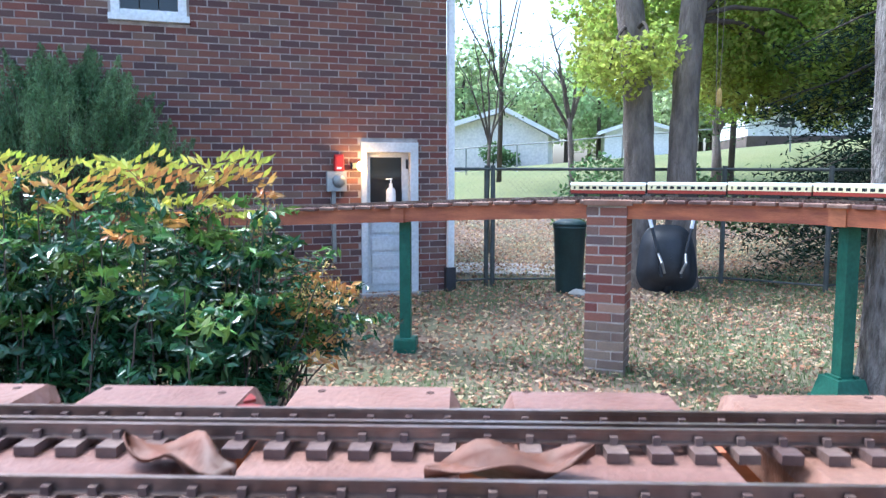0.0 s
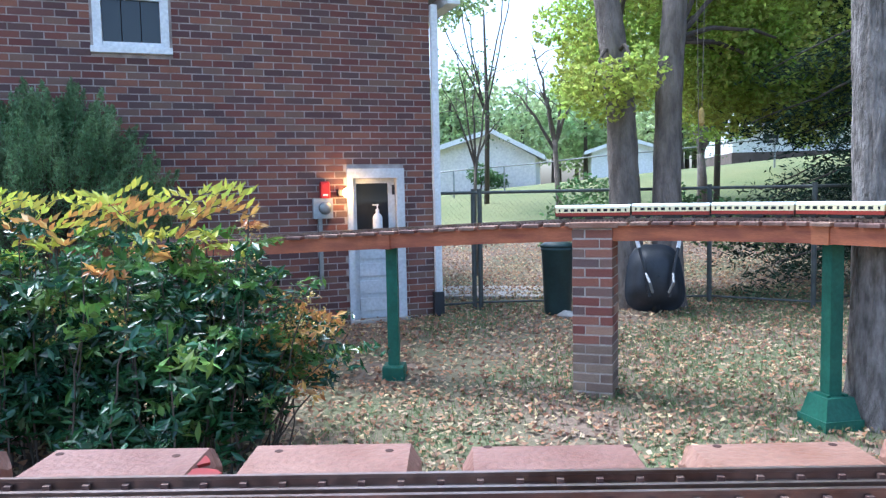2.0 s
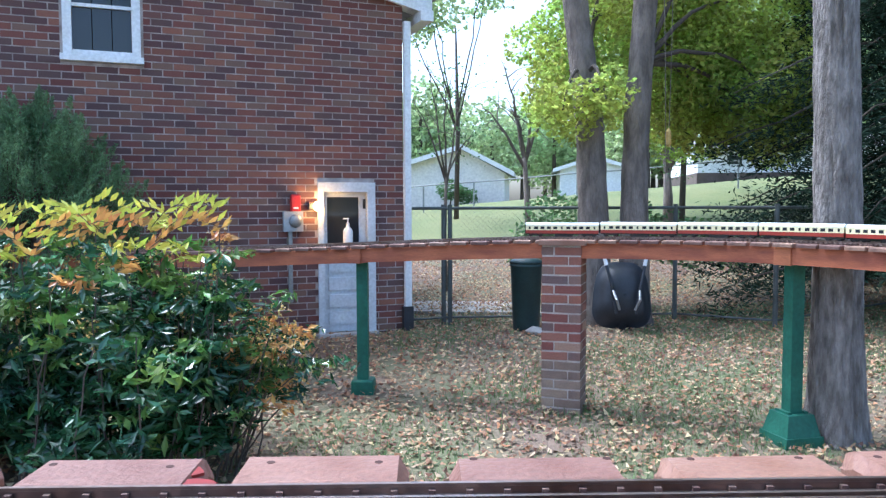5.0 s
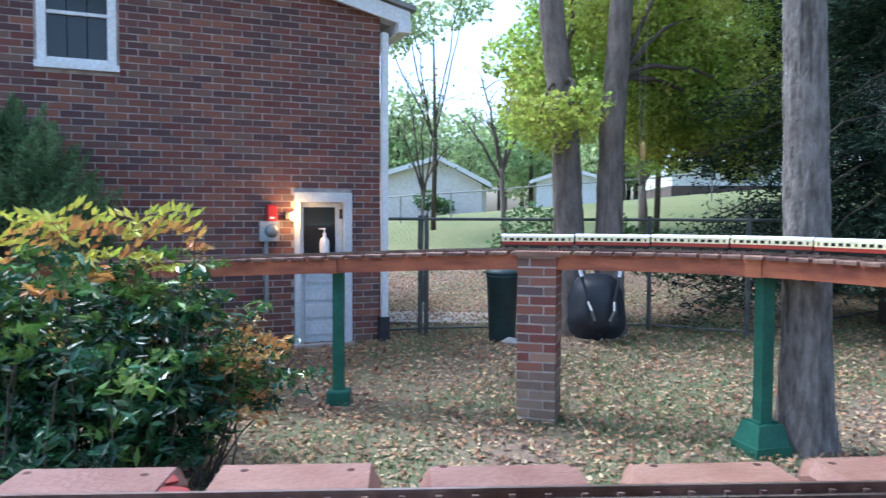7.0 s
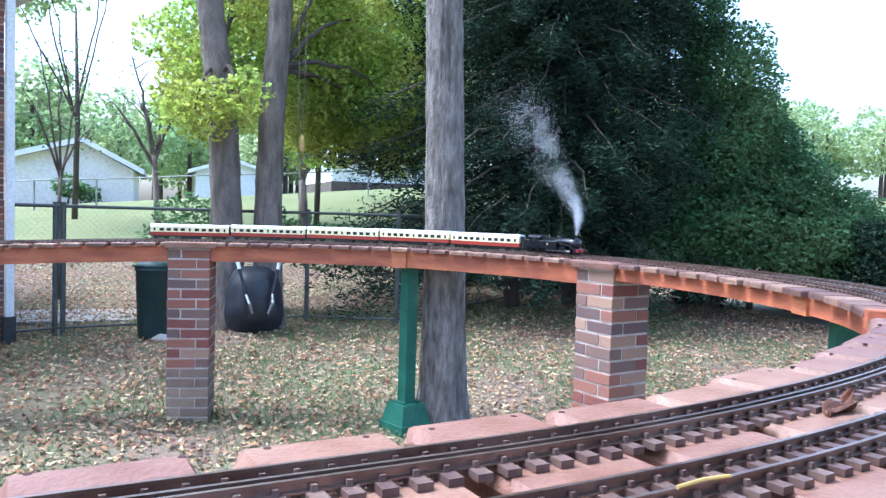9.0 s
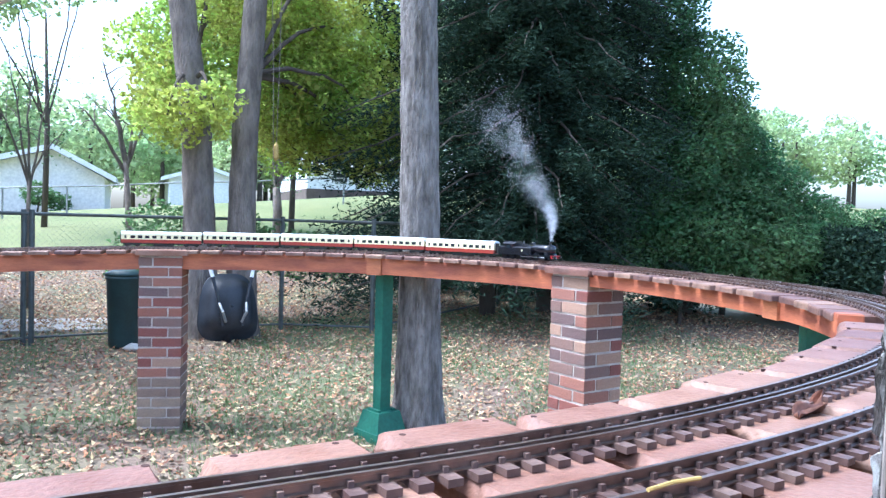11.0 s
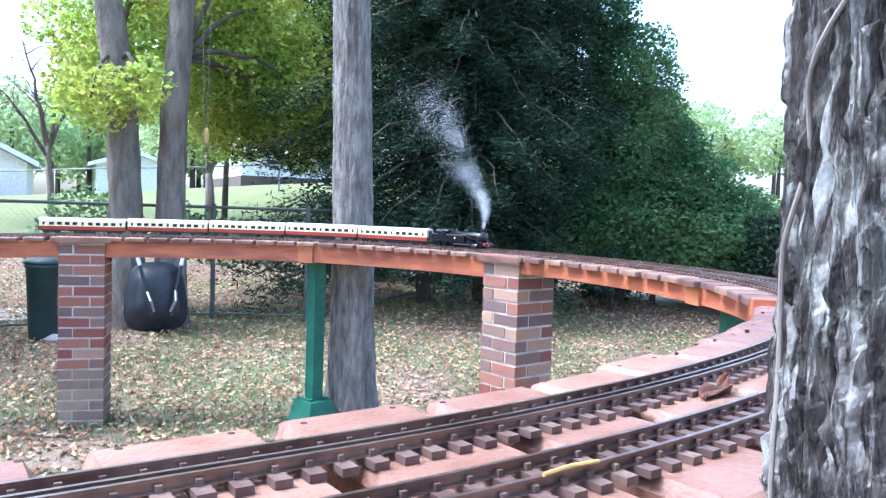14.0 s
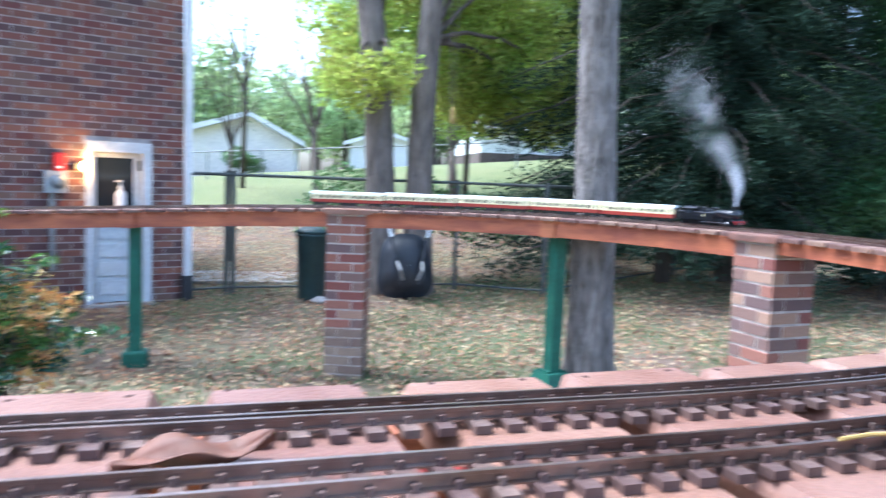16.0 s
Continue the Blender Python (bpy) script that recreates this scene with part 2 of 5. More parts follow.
def lichen_bark():
    """Long grey plates, fissures between them with shade painted in, and pale lichen in patches."""
    m = bpy.data.materials.new("lichened_bark")
    m.use_nodes = True
    nt = m.node_tree
    link, node = nt.links.new, nt.nodes.new
    co = node("ShaderNodeTexCoord")

    def noise_at(scale, stretch, detail, rough, warp=0.0):
        mp, n = node("ShaderNodeMapping"), node("ShaderNodeTexNoise")
        mp.inputs["Scale"].default_value = stretch
        n.inputs["Scale"].default_value, n.inputs["Detail"].default_value = scale, detail
        n.inputs["Roughness"].default_value, n.inputs["Distortion"].default_value = rough, warp
        link(co.outputs["Object"], mp.inputs[0])
        link(mp.outputs[0], n.inputs[0])
        return n.outputs[0]

    def ramp(source, *stops):
        r = node("ShaderNodeValToRGB")
        el = r.color_ramp.elements
        for k, (at, tint) in enumerate(stops):
            e = el[k] if k < 2 else el.new(at)
            e.position, e.color = at, (*tint, 1)
        link(source, r.inputs[0])
        return r.outputs[0]

    def mixed(kind, fac, a, b):
        x = node("ShaderNodeMix")
        x.data_type, x.blend_type = "RGBA", kind
        if isinstance(fac, float):
            x.inputs["Factor"].default_value = fac
        else:
            link(fac, x.inputs["Factor"])
        link(a, x.inputs[6])
        link(b, x.inputs[7])
        return x.outputs[2]

    grain = noise_at(75, (1, 1, 0.45), 10, 0.75)
    plate = ramp(grain, (0.36, (0.06, 0.05, 0.045)), (0.66, (0.40, 0.385, 0.37)), (0.47, (0.17, 0.155, 0.145)), (0.55, (0.27, 0.25, 0.24)))
    lichen = ramp(noise_at(19, (1, 1, 0.6), 8, 0.7), (0.50, (0, 0, 0)), (0.60, (0.75, 0.75, 0.75)))
    pale = ramp(grain, (0.38, (0.20, 0.20, 0.185)), (0.60, (0.56, 0.575, 0.55)))
    body = mixed("MIX", lichen, plate, pale)
    # fissures: long, broken, running up the trunk; dark bark with shade painted in
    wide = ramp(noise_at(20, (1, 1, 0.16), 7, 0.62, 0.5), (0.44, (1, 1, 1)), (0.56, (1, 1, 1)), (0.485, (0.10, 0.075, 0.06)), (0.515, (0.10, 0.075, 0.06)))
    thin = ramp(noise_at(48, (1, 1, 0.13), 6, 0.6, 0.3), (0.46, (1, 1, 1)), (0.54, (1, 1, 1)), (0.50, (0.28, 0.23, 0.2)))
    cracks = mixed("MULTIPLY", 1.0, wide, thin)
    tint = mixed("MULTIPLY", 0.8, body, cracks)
    bsdf = nt.nodes["Principled BSDF"]
    link(tint, bsdf.inputs["Base Color"])
    bsdf.inputs["Roughness"].default_value, bsdf.inputs["Specular IOR Level"].default_value = 0.95, 0.2
    b1, b2 = node("ShaderNodeBump"), node("ShaderNodeBump")
    b1.inputs["Strength"].default_value, b1.inputs["Distance"].default_value = 0.9, 0.012
    b2.inputs["Strength"].default_value, b2.inputs["Distance"].default_value = 0.9, 0.006
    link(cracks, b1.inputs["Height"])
    link(grain, b2.inputs["Height"])
    link(b1.outputs[0], b2.inputs["Normal"])
    link(b2.outputs[0], bsdf.inputs["Normal"])
    return m


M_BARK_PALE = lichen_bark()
M_BARK_BROWN = material("brown_grey_bark", (0.22, 0.185, 0.16), 0.95, second=(0.12, 0.10, 0.085), scale=10, fine=50, stretch=(1, 1, 0.3), bump=1.0, depth=0.03)
M_BARK_DARK = material("dark_bark", (0.10, 0.08, 0.065), 0.95, scale=9, fine=40, stretch=(1, 1, 0.25), bump=0.8, depth=0.02)
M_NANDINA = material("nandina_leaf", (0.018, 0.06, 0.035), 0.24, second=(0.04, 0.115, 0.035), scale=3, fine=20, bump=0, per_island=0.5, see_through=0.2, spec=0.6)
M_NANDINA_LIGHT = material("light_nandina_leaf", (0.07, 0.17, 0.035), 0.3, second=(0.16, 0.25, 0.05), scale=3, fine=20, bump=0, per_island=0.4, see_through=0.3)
M_NANDINA_NEW = material("yellow_nandina_leaf", (0.42, 0.52, 0.07), 0.4, second=(0.52, 0.46, 0.08), scale=6, fine=20, bump=0, per_island=0.3, see_through=0.4, mix=0.6)
M_NANDINA_ORANGE = material("orange_nandina_leaf", (0.50, 0.19, 0.07), 0.4, second=(0.52, 0.32, 0.09), scale=6, fine=20, bump=0, per_island=0.35, see_through=0.35)
M_BERRY = material("pale_berry", (0.45, 0.38, 0.10), 0.4, second=(0.5, 0.25, 0.08), scale=5, fine=20, bump=0, per_island=0.3)
M_JUNIPER = material("juniper_foliage", (0.085, 0.165, 0.07), 0.8, second=(0.21, 0.31, 0.15), scale=2.5, fine=20, bump=0, per_island=0.4, see_through=0.35)
M_MAPLE = material("maple_leaf", (0.30, 0.43, 0.085), 0.5, second=(0.46, 0.47, 0.10), scale=0.8, fine=10, bump=0, per_island=0.4, see_through=0.6)
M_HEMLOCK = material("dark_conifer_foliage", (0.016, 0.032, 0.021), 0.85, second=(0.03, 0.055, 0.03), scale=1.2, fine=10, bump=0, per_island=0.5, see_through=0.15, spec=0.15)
M_HEDGE = material("green_foliage", (0.065, 0.145, 0.055), 0.6, second=(0.15, 0.235, 0.09), scale=1.0, fine=10, bump=0, per_island=0.45, see_through=0.5)
# distant leaves: haze put into the colour as a paler green
M_HAZED_WOODS = material("hazed_woods_leaf", (0.30, 0.42, 0.20), 0.6, second=(0.44, 0.50, 0.25), scale=0.2, fine=3, bump=0, per_island=0.3, see_through=0.5)
LEAF_TONES = ((0.233, 0.105, 0.058), (0.396, 0.233, 0.129), (0.152, 0.082, 0.052), (0.315, 0.175, 0.094), (0.42, 0.32, 0.215), (0.187, 0.111, 0.076), (0.35, 0.152, 0.082), (0.28, 0.199, 0.117), (0.42, 0.32, 0.187))
M_LITTER = material("dead_leaf", (0.22, 0.125, 0.075), 0.7, second=(0.36, 0.24, 0.14), scale=2.5, fine=20, bump=0, per_island=0.3, see_through=0.1, palette=LEAF_TONES, keep=0.8)
M_GRASS = material("grass_blade", (0.105, 0.18, 0.065), 0.6, second=(0.165, 0.22, 0.09), scale=1, fine=10, bump=0, per_island=0.35, see_through=0.3)
M_WHITE = material("white_paint", (0.78, 0.79, 0.80), 0.5, second=(0.68, 0.69, 0.70), scale=3, fine=30, bump=0.1)
M_DOOR = material("grey_white_door_paint", (0.60, 0.63, 0.66), 0.5, second=(0.5, 0.53, 0.56), scale=3, fine=30, bump=0.1)
M_PANE = pane_material("dark_pane")
M_BLACK = material("black_plastic", (0.018, 0.02, 0.024), 0.45, second=(0.03, 0.033, 0.04), scale=6, fine=40, bump=0.1)
M_BIN = material("dark_green_plastic", (0.02, 0.045, 0.045), 0.5, scale=6, fine=40, bump=0.1)
M_METAL = material("galvanised_metal", (0.35, 0.36, 0.36), 0.5, 0.6, scale=6, fine=50, bump=0.1)
M_FENCE = material("weathered_fence_pipe", (0.10, 0.11, 0.105), 0.6, 0.3, scale=6, fine=50, bump=0.2)
M_GREYBOX = material("grey_enamel", (0.42, 0.44, 0.45), 0.5, scale=6, fine=50, bump=0.1)
M_RED = material("red_paint", (0.55, 0.03, 0.03), 0.4, scale=6, fine=50, bump=0.05)
M_CREAM = material("cream_enamel", (0.80, 0.74, 0.45), 0.35, second=(0.76, 0.70, 0.42), scale=6, fine=50, bump=0)
M_CRIMSON = material("crimson_enamel", (0.28, 0.035, 0.02), 0.35, second=(0.24, 0.03, 0.02), scale=6, fine=50, bump=0)
M_ROOF_C = material("pale_grey_roof", (0.62, 0.66, 0.66), 0.45, second=(0.55, 0.6, 0.6), scale=6, fine=50, bump=0)
M_LOCO = material("black_enamel", (0.008, 0.009, 0.013), 0.22, second=(0.012, 0.013, 0.016), scale=6, fine=50, bump=0, spec=0.6)
M_SIDING = material("pale_siding", (0.80, 0.80, 0.79), 0.7, second=(0.74, 0.74, 0.73), scale=1, fine=10, bump=0.1)
M_PINK = material("pale_painted_house", (0.80, 0.76, 0.72), 0.7, second=(0.74, 0.70, 0.66), scale=1, fine=10, bump=0.1)
M_SHINGLE = material("grey_shingle", (0.30, 0.29, 0.285), 0.9, scale=1, fine=12, bump=0.2)
M_SHINGLE_PALE = material("pale_shingle", (0.55, 0.54, 0.53), 0.85, scale=1, fine=12, bump=0.2)
M_BASE = material("dark_base_wall", (0.13, 0.10, 0.085), 0.9, scale=2, fine=20, bump=0.2)
M_SLAB = material("pale_concrete", (0.42, 0.40, 0.37), 0.9, scale=2, fine=20, bump=0.3)
M_LAMP = glow("warm_bulb", (1.0, 0.5, 0.14), 40.0)


def ground_material():
    m = material("leafy_ground", (0.165, 0.12, 0.09), 0.95, second=(0.125, 0.14, 0.07), scale=0.9, fine=25, bump=0.8, mix=0.35, depth=0.03)
    return m


M_GROUND = ground_material()
M_LAWN = material("mown_grass", (0.10, 0.125, 0.04), 0.9, second=(0.14, 0.15, 0.055), scale=0.5, fine=18, bump=0.6, depth=0.03)


# ---- ground: one sheet to the horizon, rising behind the fence ----
def ground_z(x, y):
    z = 0.193 + 0.038 * np.clip(y - 6.0, -1.0, 4.3)
    t = np.clip((y - 10.3) / 15.0, 0, 1)
    t = t * t * (3 - 2 * t)
    side = np.clip(x, -8, 12)
    return z + t * (1.35 + 0.085 * side) + 0.012 * np.sin(1.7 * x + 0.6 * y) * np.cos(1.3 * y)


def ground():
    xs = np.concatenate([np.linspace(-420, -16, 10), np.linspace(-12, 16, 113), np.linspace(20, 420, 10)])
    ys = np.concatenate([np.linspace(-420, -6, 10), np.linspace(-4, 30, 137), np.linspace(34, 420, 10)])
    X, Y = np.meshgrid(xs, ys)
    v = np.stack([X, Y, ground_z(X, Y)], -1).reshape(-1, 3)
    nx = len(xs)
    f = [(j * nx + i, j * nx + i + 1, (j + 1) * nx + i + 1, (j + 1) * nx + i) for j in range(len(ys) - 1) for i in range(nx - 1)]
    ob = part("ground", Geo().add(v, f), M_GROUND, smooth=True)
    ob.data.materials.append(M_LAWN)
    mid = [(ys[q // (nx - 1)] + ys[q // (nx - 1) + 1]) / 2 for q in range(len(f))]
    for poly, y in zip(ob.data.polygons, mid):
        poly.material_index = 1 if y > 15.3 else 0
    return tagged(ob, "bare earth and thin grass strewn with dead leaves", "ground", kind="structure")


ground()


# ---- the line of the elevated railway: near straight, half circle, far straight ----
CX, CY = 1.30, 3.89
R_IN, R_OUT, R_MID = 2.26, 2.665, 2.475
A0, A1 = radians(-82), radians(82)
ARC = (A1 - A0) * R_MID


BULGE, BULGE_AT, BULGE_W = 0.14, radians(-32), radians(25)


def line(s, r):
    """Plan place at distance s along the middle line, at the radius r from the loop's centre; and the heading.
    The loop swells outward a little between its near straight and the first pier."""
    if s < 0:
        a, rest = A0, s
    elif s > ARC:
        a, rest = A1, s - ARC
    else:
        a, rest = A0 + s / R_MID, 0.0
    dx, dy = -math.sin(a), math.cos(a)
    k = (a - BULGE_AT) / BULGE_W
    swell = BULGE * math.exp(-k * k)
    turn = math.atan2(-2 * k / BULGE_W * swell, r) if rest == 0.0 else 0.0
    r += swell
    return CX + r * math.cos(a) + rest * dx, CY + r * math.sin(a) + rest * dy, math.atan2(dy, dx) - turn


def deck_z(s):
    a = math.degrees(A0 + s / R_MID)
    stops = ((-400, 1.40), (30, 1.403), (50, 1.406), (70, 1.40), (87, 1.393), (100, 1.376), (116, 1.344), (140, 1.293), (260, 1.15))
    return float(np.interp(a, [p[0] for p in stops], [p[1] for p in stops]))


def spot(s, r, dz=0.0):
    x, y, h = line(s, r)
    return Matrix.Translation((x, y, deck_z(s) + dz)) @ Matrix.Rotation(h, 4, "Z")


def swept(g, s0, s1, step, section, r0=0.0):
    """Sweep a closed section of (radius, height) points along the line."""
    n = max(2, int((s1 - s0) / step) + 1)
    k = len(section)
    v = []
    for s in np.linspace(s0, s1, n):
        z = deck_z(s)
        for r, h in section:
            x, y, _ = line(s, r)
            v.append((x, y, z + h))
    f = [(i * k + j, (i + 1) * k + j, (i + 1) * k + (j + 1) % k, i * k + (j + 1) % k) for i in range(n - 1) for j in range(k)]
    f += [tuple(range(k)), tuple(reversed(range((n - 1) * k, n * k)))]
    return g.add(v, f)


S_LEFT, S_END = -3.4, ARC + 4.6
JOIN = (radians(-39.5) - A0) * R_MID

deck = thing("railway_deck", "raised railway deck of red-stained timber planks", "railway deck")


def plank_mesh(width, mat=None, deep=0.036, soft=0.018):
    # local: x along the line, y outward is negative radius side
    return mesh_of("plank", soft_box(Geo(), (-width / 2, -(R_OUT - R_IN) / 2, -deep), (width / 2, (R_OUT - R_IN) / 2, 0.0), soft), mat or M_PLANK)


def rail(track, r, name="rail"):
    w, hgt, base = 0.0021, 0.0105, 0.007
    sec = [(r - 0.005, base), (r + 0.005, base), (r + 0.005, base + 0.0012), (r + 0.001, base + 0.002), (r + 0.001, base + hgt - 0.003),
           (r + w, base + hgt - 0.0025), (r + w, base + hgt), (r - w, base + hgt), (r - w, base + hgt - 0.0025),
           (r - 0.001, base + hgt - 0.003), (r - 0.001, base + 0.002), (r - 0.005, base + 0.0012)]
    return part(name, swept(Geo(), S_LEFT, S_END, 0.04, sec), M_RAIL, track)


track_out = thing("railway_track", "brown narrow model railway track with rusted rails", "railway track", group="tracks on the deck")
track_in = thing("railway_track", "brown dual gauge model railway track with three rails", "railway track", group="tracks on the deck")
for track, radii in ((track_out, (R_IN + 0.265, R_IN + 0.306)), (track_in, (R_IN + 0.130, R_IN + 0.158, R_IN + 0.170))):
    for r in radii:
        rail(track, r)

AT_PIER = (radians(12.0) - A0) * R_MID
# fascia beams under the plank ends, on the raised part
for name, r in (("inner_beam", R_IN + 0.035), ("outer_beam", R_OUT - 0.07)):
    for s0, s1, low in ((JOIN, AT_PIER - 0.002, -0.086), (AT_PIER + 0.002, S_END, -0.125)):
        part(name, swept(Geo(), s0, s1, 0.08, [(r, low), (r + 0.035, low), (r + 0.035, -0.023), (r, -0.023)]), M_STAIN, deck, "orange-stained curved beam")
    part(name, swept(Geo(), S_LEFT, JOIN - 0.01, 0.08, [(r, -0.125), (r + 0.035, -0.125), (r + 0.035, -0.037), (r, -0.037)]), M_STAIN, deck, "orange-stained curved beam")
JB = (radians(-37.5) - A0) * R_MID
part("end_block", soft_box(Geo(), (-0.025, -0.035, -0.05), (0.025, 0.035, 0.004), 0.005, spot(JB, R_IN + 0.045)), M_STAIN, deck, "short stained block where two spans meet")
# wider cap boards over the piers
for a in (12.0, 82.8):
    g = Geo()
    soft_box(g, (-0.16, -0.235, -0.034), (0.16, 0.225, 0.003), 0.006, spot((radians(a) - A0) * R_MID, R_MID))
    part("cap_board", g, M_PLANK, deck, "broad weathered cap board")


# ---- piers and posts ----
def pier(a, turn, base_z, group):
    s = (radians(a) - A0) * R_MID
    x, y, h = line(s, R_MID - 0.06)
    top = deck_z(s) - 0.037
    p = thing("brick_pier", "square red brick pier with pale mortar holding up the deck", "brick pier", (x, y, base_z), group)
    half = 0.135
    m = Matrix.Translation((x, y, 0)) @ Matrix.Rotation(turn, 4, "Z")
    part("mortar_core", box(Geo(), (-half + 0.004, -half + 0.004, base_z - 0.15), (half - 0.004, half - 0.004, top), m), M_JOINT, p, "pale mortar")
    course = 0.0655
    n = int((top - base_z) / course) + 2
    long_b, short_b = 0.180, 0.082
    brick_at = (-long_b / 2, -short_b / 2, 0), (long_b / 2, short_b / 2, course - 0.0115)
    red_brick, pale_brick = (mesh_of("brick", soft_box(Geo(), *brick_at, 0.004), mat) for mat in (M_PIER, M_PIER_BASE))
    for k in range(n):
        z = top - (k + 1) * course
        for q in range(4):
            flip = Matrix.Rotation(q * math.pi / 2, 4, "Z")
            side = 1 if k % 2 else -1
            off = side * (half - long_b / 2)
            lm = pale_brick if z < base_z + 0.33 and a > 50 else red_brick
            share("brick", lm, p, m @ flip @ Matrix.Translation((off + RNG.uniform(-0.002, 0.002), half - short_b / 2 + RNG.uniform(-0.002, 0.002), z)) @ Matrix.Rotation(RNG.normal(0, 0.008), 4, "Y"))
    return p


pier(12.0, radians(12.5), 0.2, "piers under the deck")
pier(82.8, radians(-12), 0.18, "piers under the deck")


def post(a, base_z, turn, label, big):
    s = (radians(a) - A0) * R_MID
    x, y, h = line(s, R_MID - 0.02)
    low = 0.125 if a > 12 else 0.086
    top = deck_z(s) - low
    p = thing("green_post", label, "post", (x, y, base_z), "posts under the deck")
    m = Matrix.Translation((x, y, 0)) @ Matrix.Rotation(turn, 4, "Z")
    w = 0.041
    part("shaft", box(Geo(), (-w, -w, base_z), (w, w, top), m), M_GREEN, p)
    g = Geo()
    if big:
        b, t, zt = 0.116, 0.088, base_z + 0.172
        v = [(-b, -b, base_z + 0.045), (b, -b, base_z + 0.045), (b, b, base_z + 0.045), (-b, b, base_z + 0.045), (-t, -t, zt), (t, -t, zt), (t, t, zt), (-t, t, zt)]
        v = np.array(v) @ np.array(m.to_3x3()).T + np.array(m.translation)
        g.add(v, BOX_F)
        box(g, (-b - 0.012, -b - 0.012, base_z - 0.16), (b + 0.012, b + 0.012, base_z + 0.045), m)
        for sx in (-1, 1):
            box(g, (sx * 0.058 - 0.012, -0.06, zt - 0.02), (sx * 0.058 + 0.012, 0.06, zt + 0.014), m)
    else:
        soft_box(g, (-0.085, -0.085, base_z - 0.1), (0.085, 0.085, base_z + 0.11), 0.015, m)
    part("footing", g, M_GREEN, p, "green painted concrete footing")
    g = Geo()
    box(g, (-0.05, -0.172, top - 0.004), (0.05, 0.172, top + low - 0.024), m @ Matrix.Rotation(h - turn, 4, "Z"))
    part("bearer", g, M_STAIN, p, "timber bearer")
    return p


post(47.8, 0.20, radians(20), "square green painted post on a flared concrete footing", True)
post(117.8, 0.215, radians(5), "square green painted post on a small block footing", False)
post(-22, 0.2, radians(-30), "square green painted post on a flared concrete footing", True)
post(-105, 0.2, radians(5), "square green painted post on a flared concrete footing", True)


# ---- the brick house ----
WX, WY, WT = 0.02, 8.94, radians(28.5)
WALL = Matrix.Translation((WX, WY, 0)) @ Matrix.Rotation(math.pi + WT, 4, "Z")
# in wall coordinates x runs along the wall away from its corner, y points out to the yard


def on_wall(g, lo, hi):
    return box(g, lo, hi, WALL)


house_wall = thing("wall_house", "dark red brick house wall with pale mortar joints", "brick wall", (WX, WY, 0.3), kind="structure")
DOOR = (0.40, 0.86, 0.32, 1.77)
WIN = (2.56, 3.20, 2.97, 4.15)
W_TOP, W_LEN = 4.6, 7.0
g = Geo()
d0, d1, dz0, dz1 = DOOR
w0, w1, wz0, wz1 = WIN
for lo, hi in (((0, -0.2, 0.1), (d0, -0.004, W_TOP)), ((d0, -0.2, 0.1), (d1, -0.004, dz0)), ((d0, -0.2, dz1), (d1, -0.004, W_TOP)),
               ((d1, -0.2, 0.1), (w0, -0.004, W_TOP)), ((w0, -0.2, 0.1), (w1, -0.004, wz0)), ((w0, -0.2, wz1), (w1, -0.004, W_TOP)), ((w1, -0.2, 0.1), (W_LEN, -0.004, W_TOP))):
    on_wall(g, lo, hi)
part("mortar_backing", g, M_MORTAR, house_wall, "pale mortar")
g = Geo()
on_wall(g, (0.0, -5.0, 0.1), (0.2, -0.2, W_TOP))
on_wall(g, (W_LEN - 0.2, -5.0, 0.1), (W_LEN, -0.2, W_TOP))
on_wall(g, (0.2, -5.0, 0.1), (W_LEN - 0.2, -4.8, W_TOP))
part("rear_wall", g, M_BRICKS, house_wall)

# eaves, rake board and roof
roof = thing("roof", "grey shingled house roof with white rake board", "roof", kind="structure")
def sloped(g, x0, x1, y0, y1, z0, z1, thick):
    v = [(x0, y0, z0), (x1, y0, z1), (x1, y1, z1), (x0, y1, z0), (x0, y0, z0 + thick), (x1, y0, z1 + thick), (x1, y1, z1 + thick), (x0, y1, z0 + thick)]
    v = np.array(v) @ np.array(WALL.to_3x3()).T + np.array(WALL.translation)
    return g.add(v, BOX_F)
part("rake_board", sloped(Geo(), -0.3, 3.6, 0.06, 0.10, 3.62, 4.55, 0.16), M_WHITE, roof, "white rake board")
part("soffit", sloped(Geo(), -0.3, 3.6, -0.15, 0.06, 3.64, 4.57, 0.03), M_WHITE, roof, "white soffit")
part("roof_slope", sloped(Geo(), -0.36, 3.6, -5.1, 0.13, 3.79, 4.73, 0.05), M_SHINGLE, roof)
part("roof_slope", sloped(Geo(), 3.6, 7.4, -5.1, 0.13, 4.73, 3.79, 0.05), M_SHINGLE, roof)

# downpipe
pipe = thing("downpipe", "white square downpipe with a black boot at its foot", "downpipe", (WX, WY, 0.33))
part("pipe", on_wall(Geo(), (-0.075, 0.0, 0.56), (-0.005, 0.055, 3.55)), M_WHITE, pipe)
part("boot", on_wall(Geo(), (-0.085, -0.02, 0.28), (0.02, 0.075, 0.56)), M_BLACK, pipe, "black corrugated boot")
part("gutter", on_wall(Geo(), (-0.3, -4.8, 3.55), (-0.16, 0.14, 3.66)), M_WHITE, pipe, "white gutter")

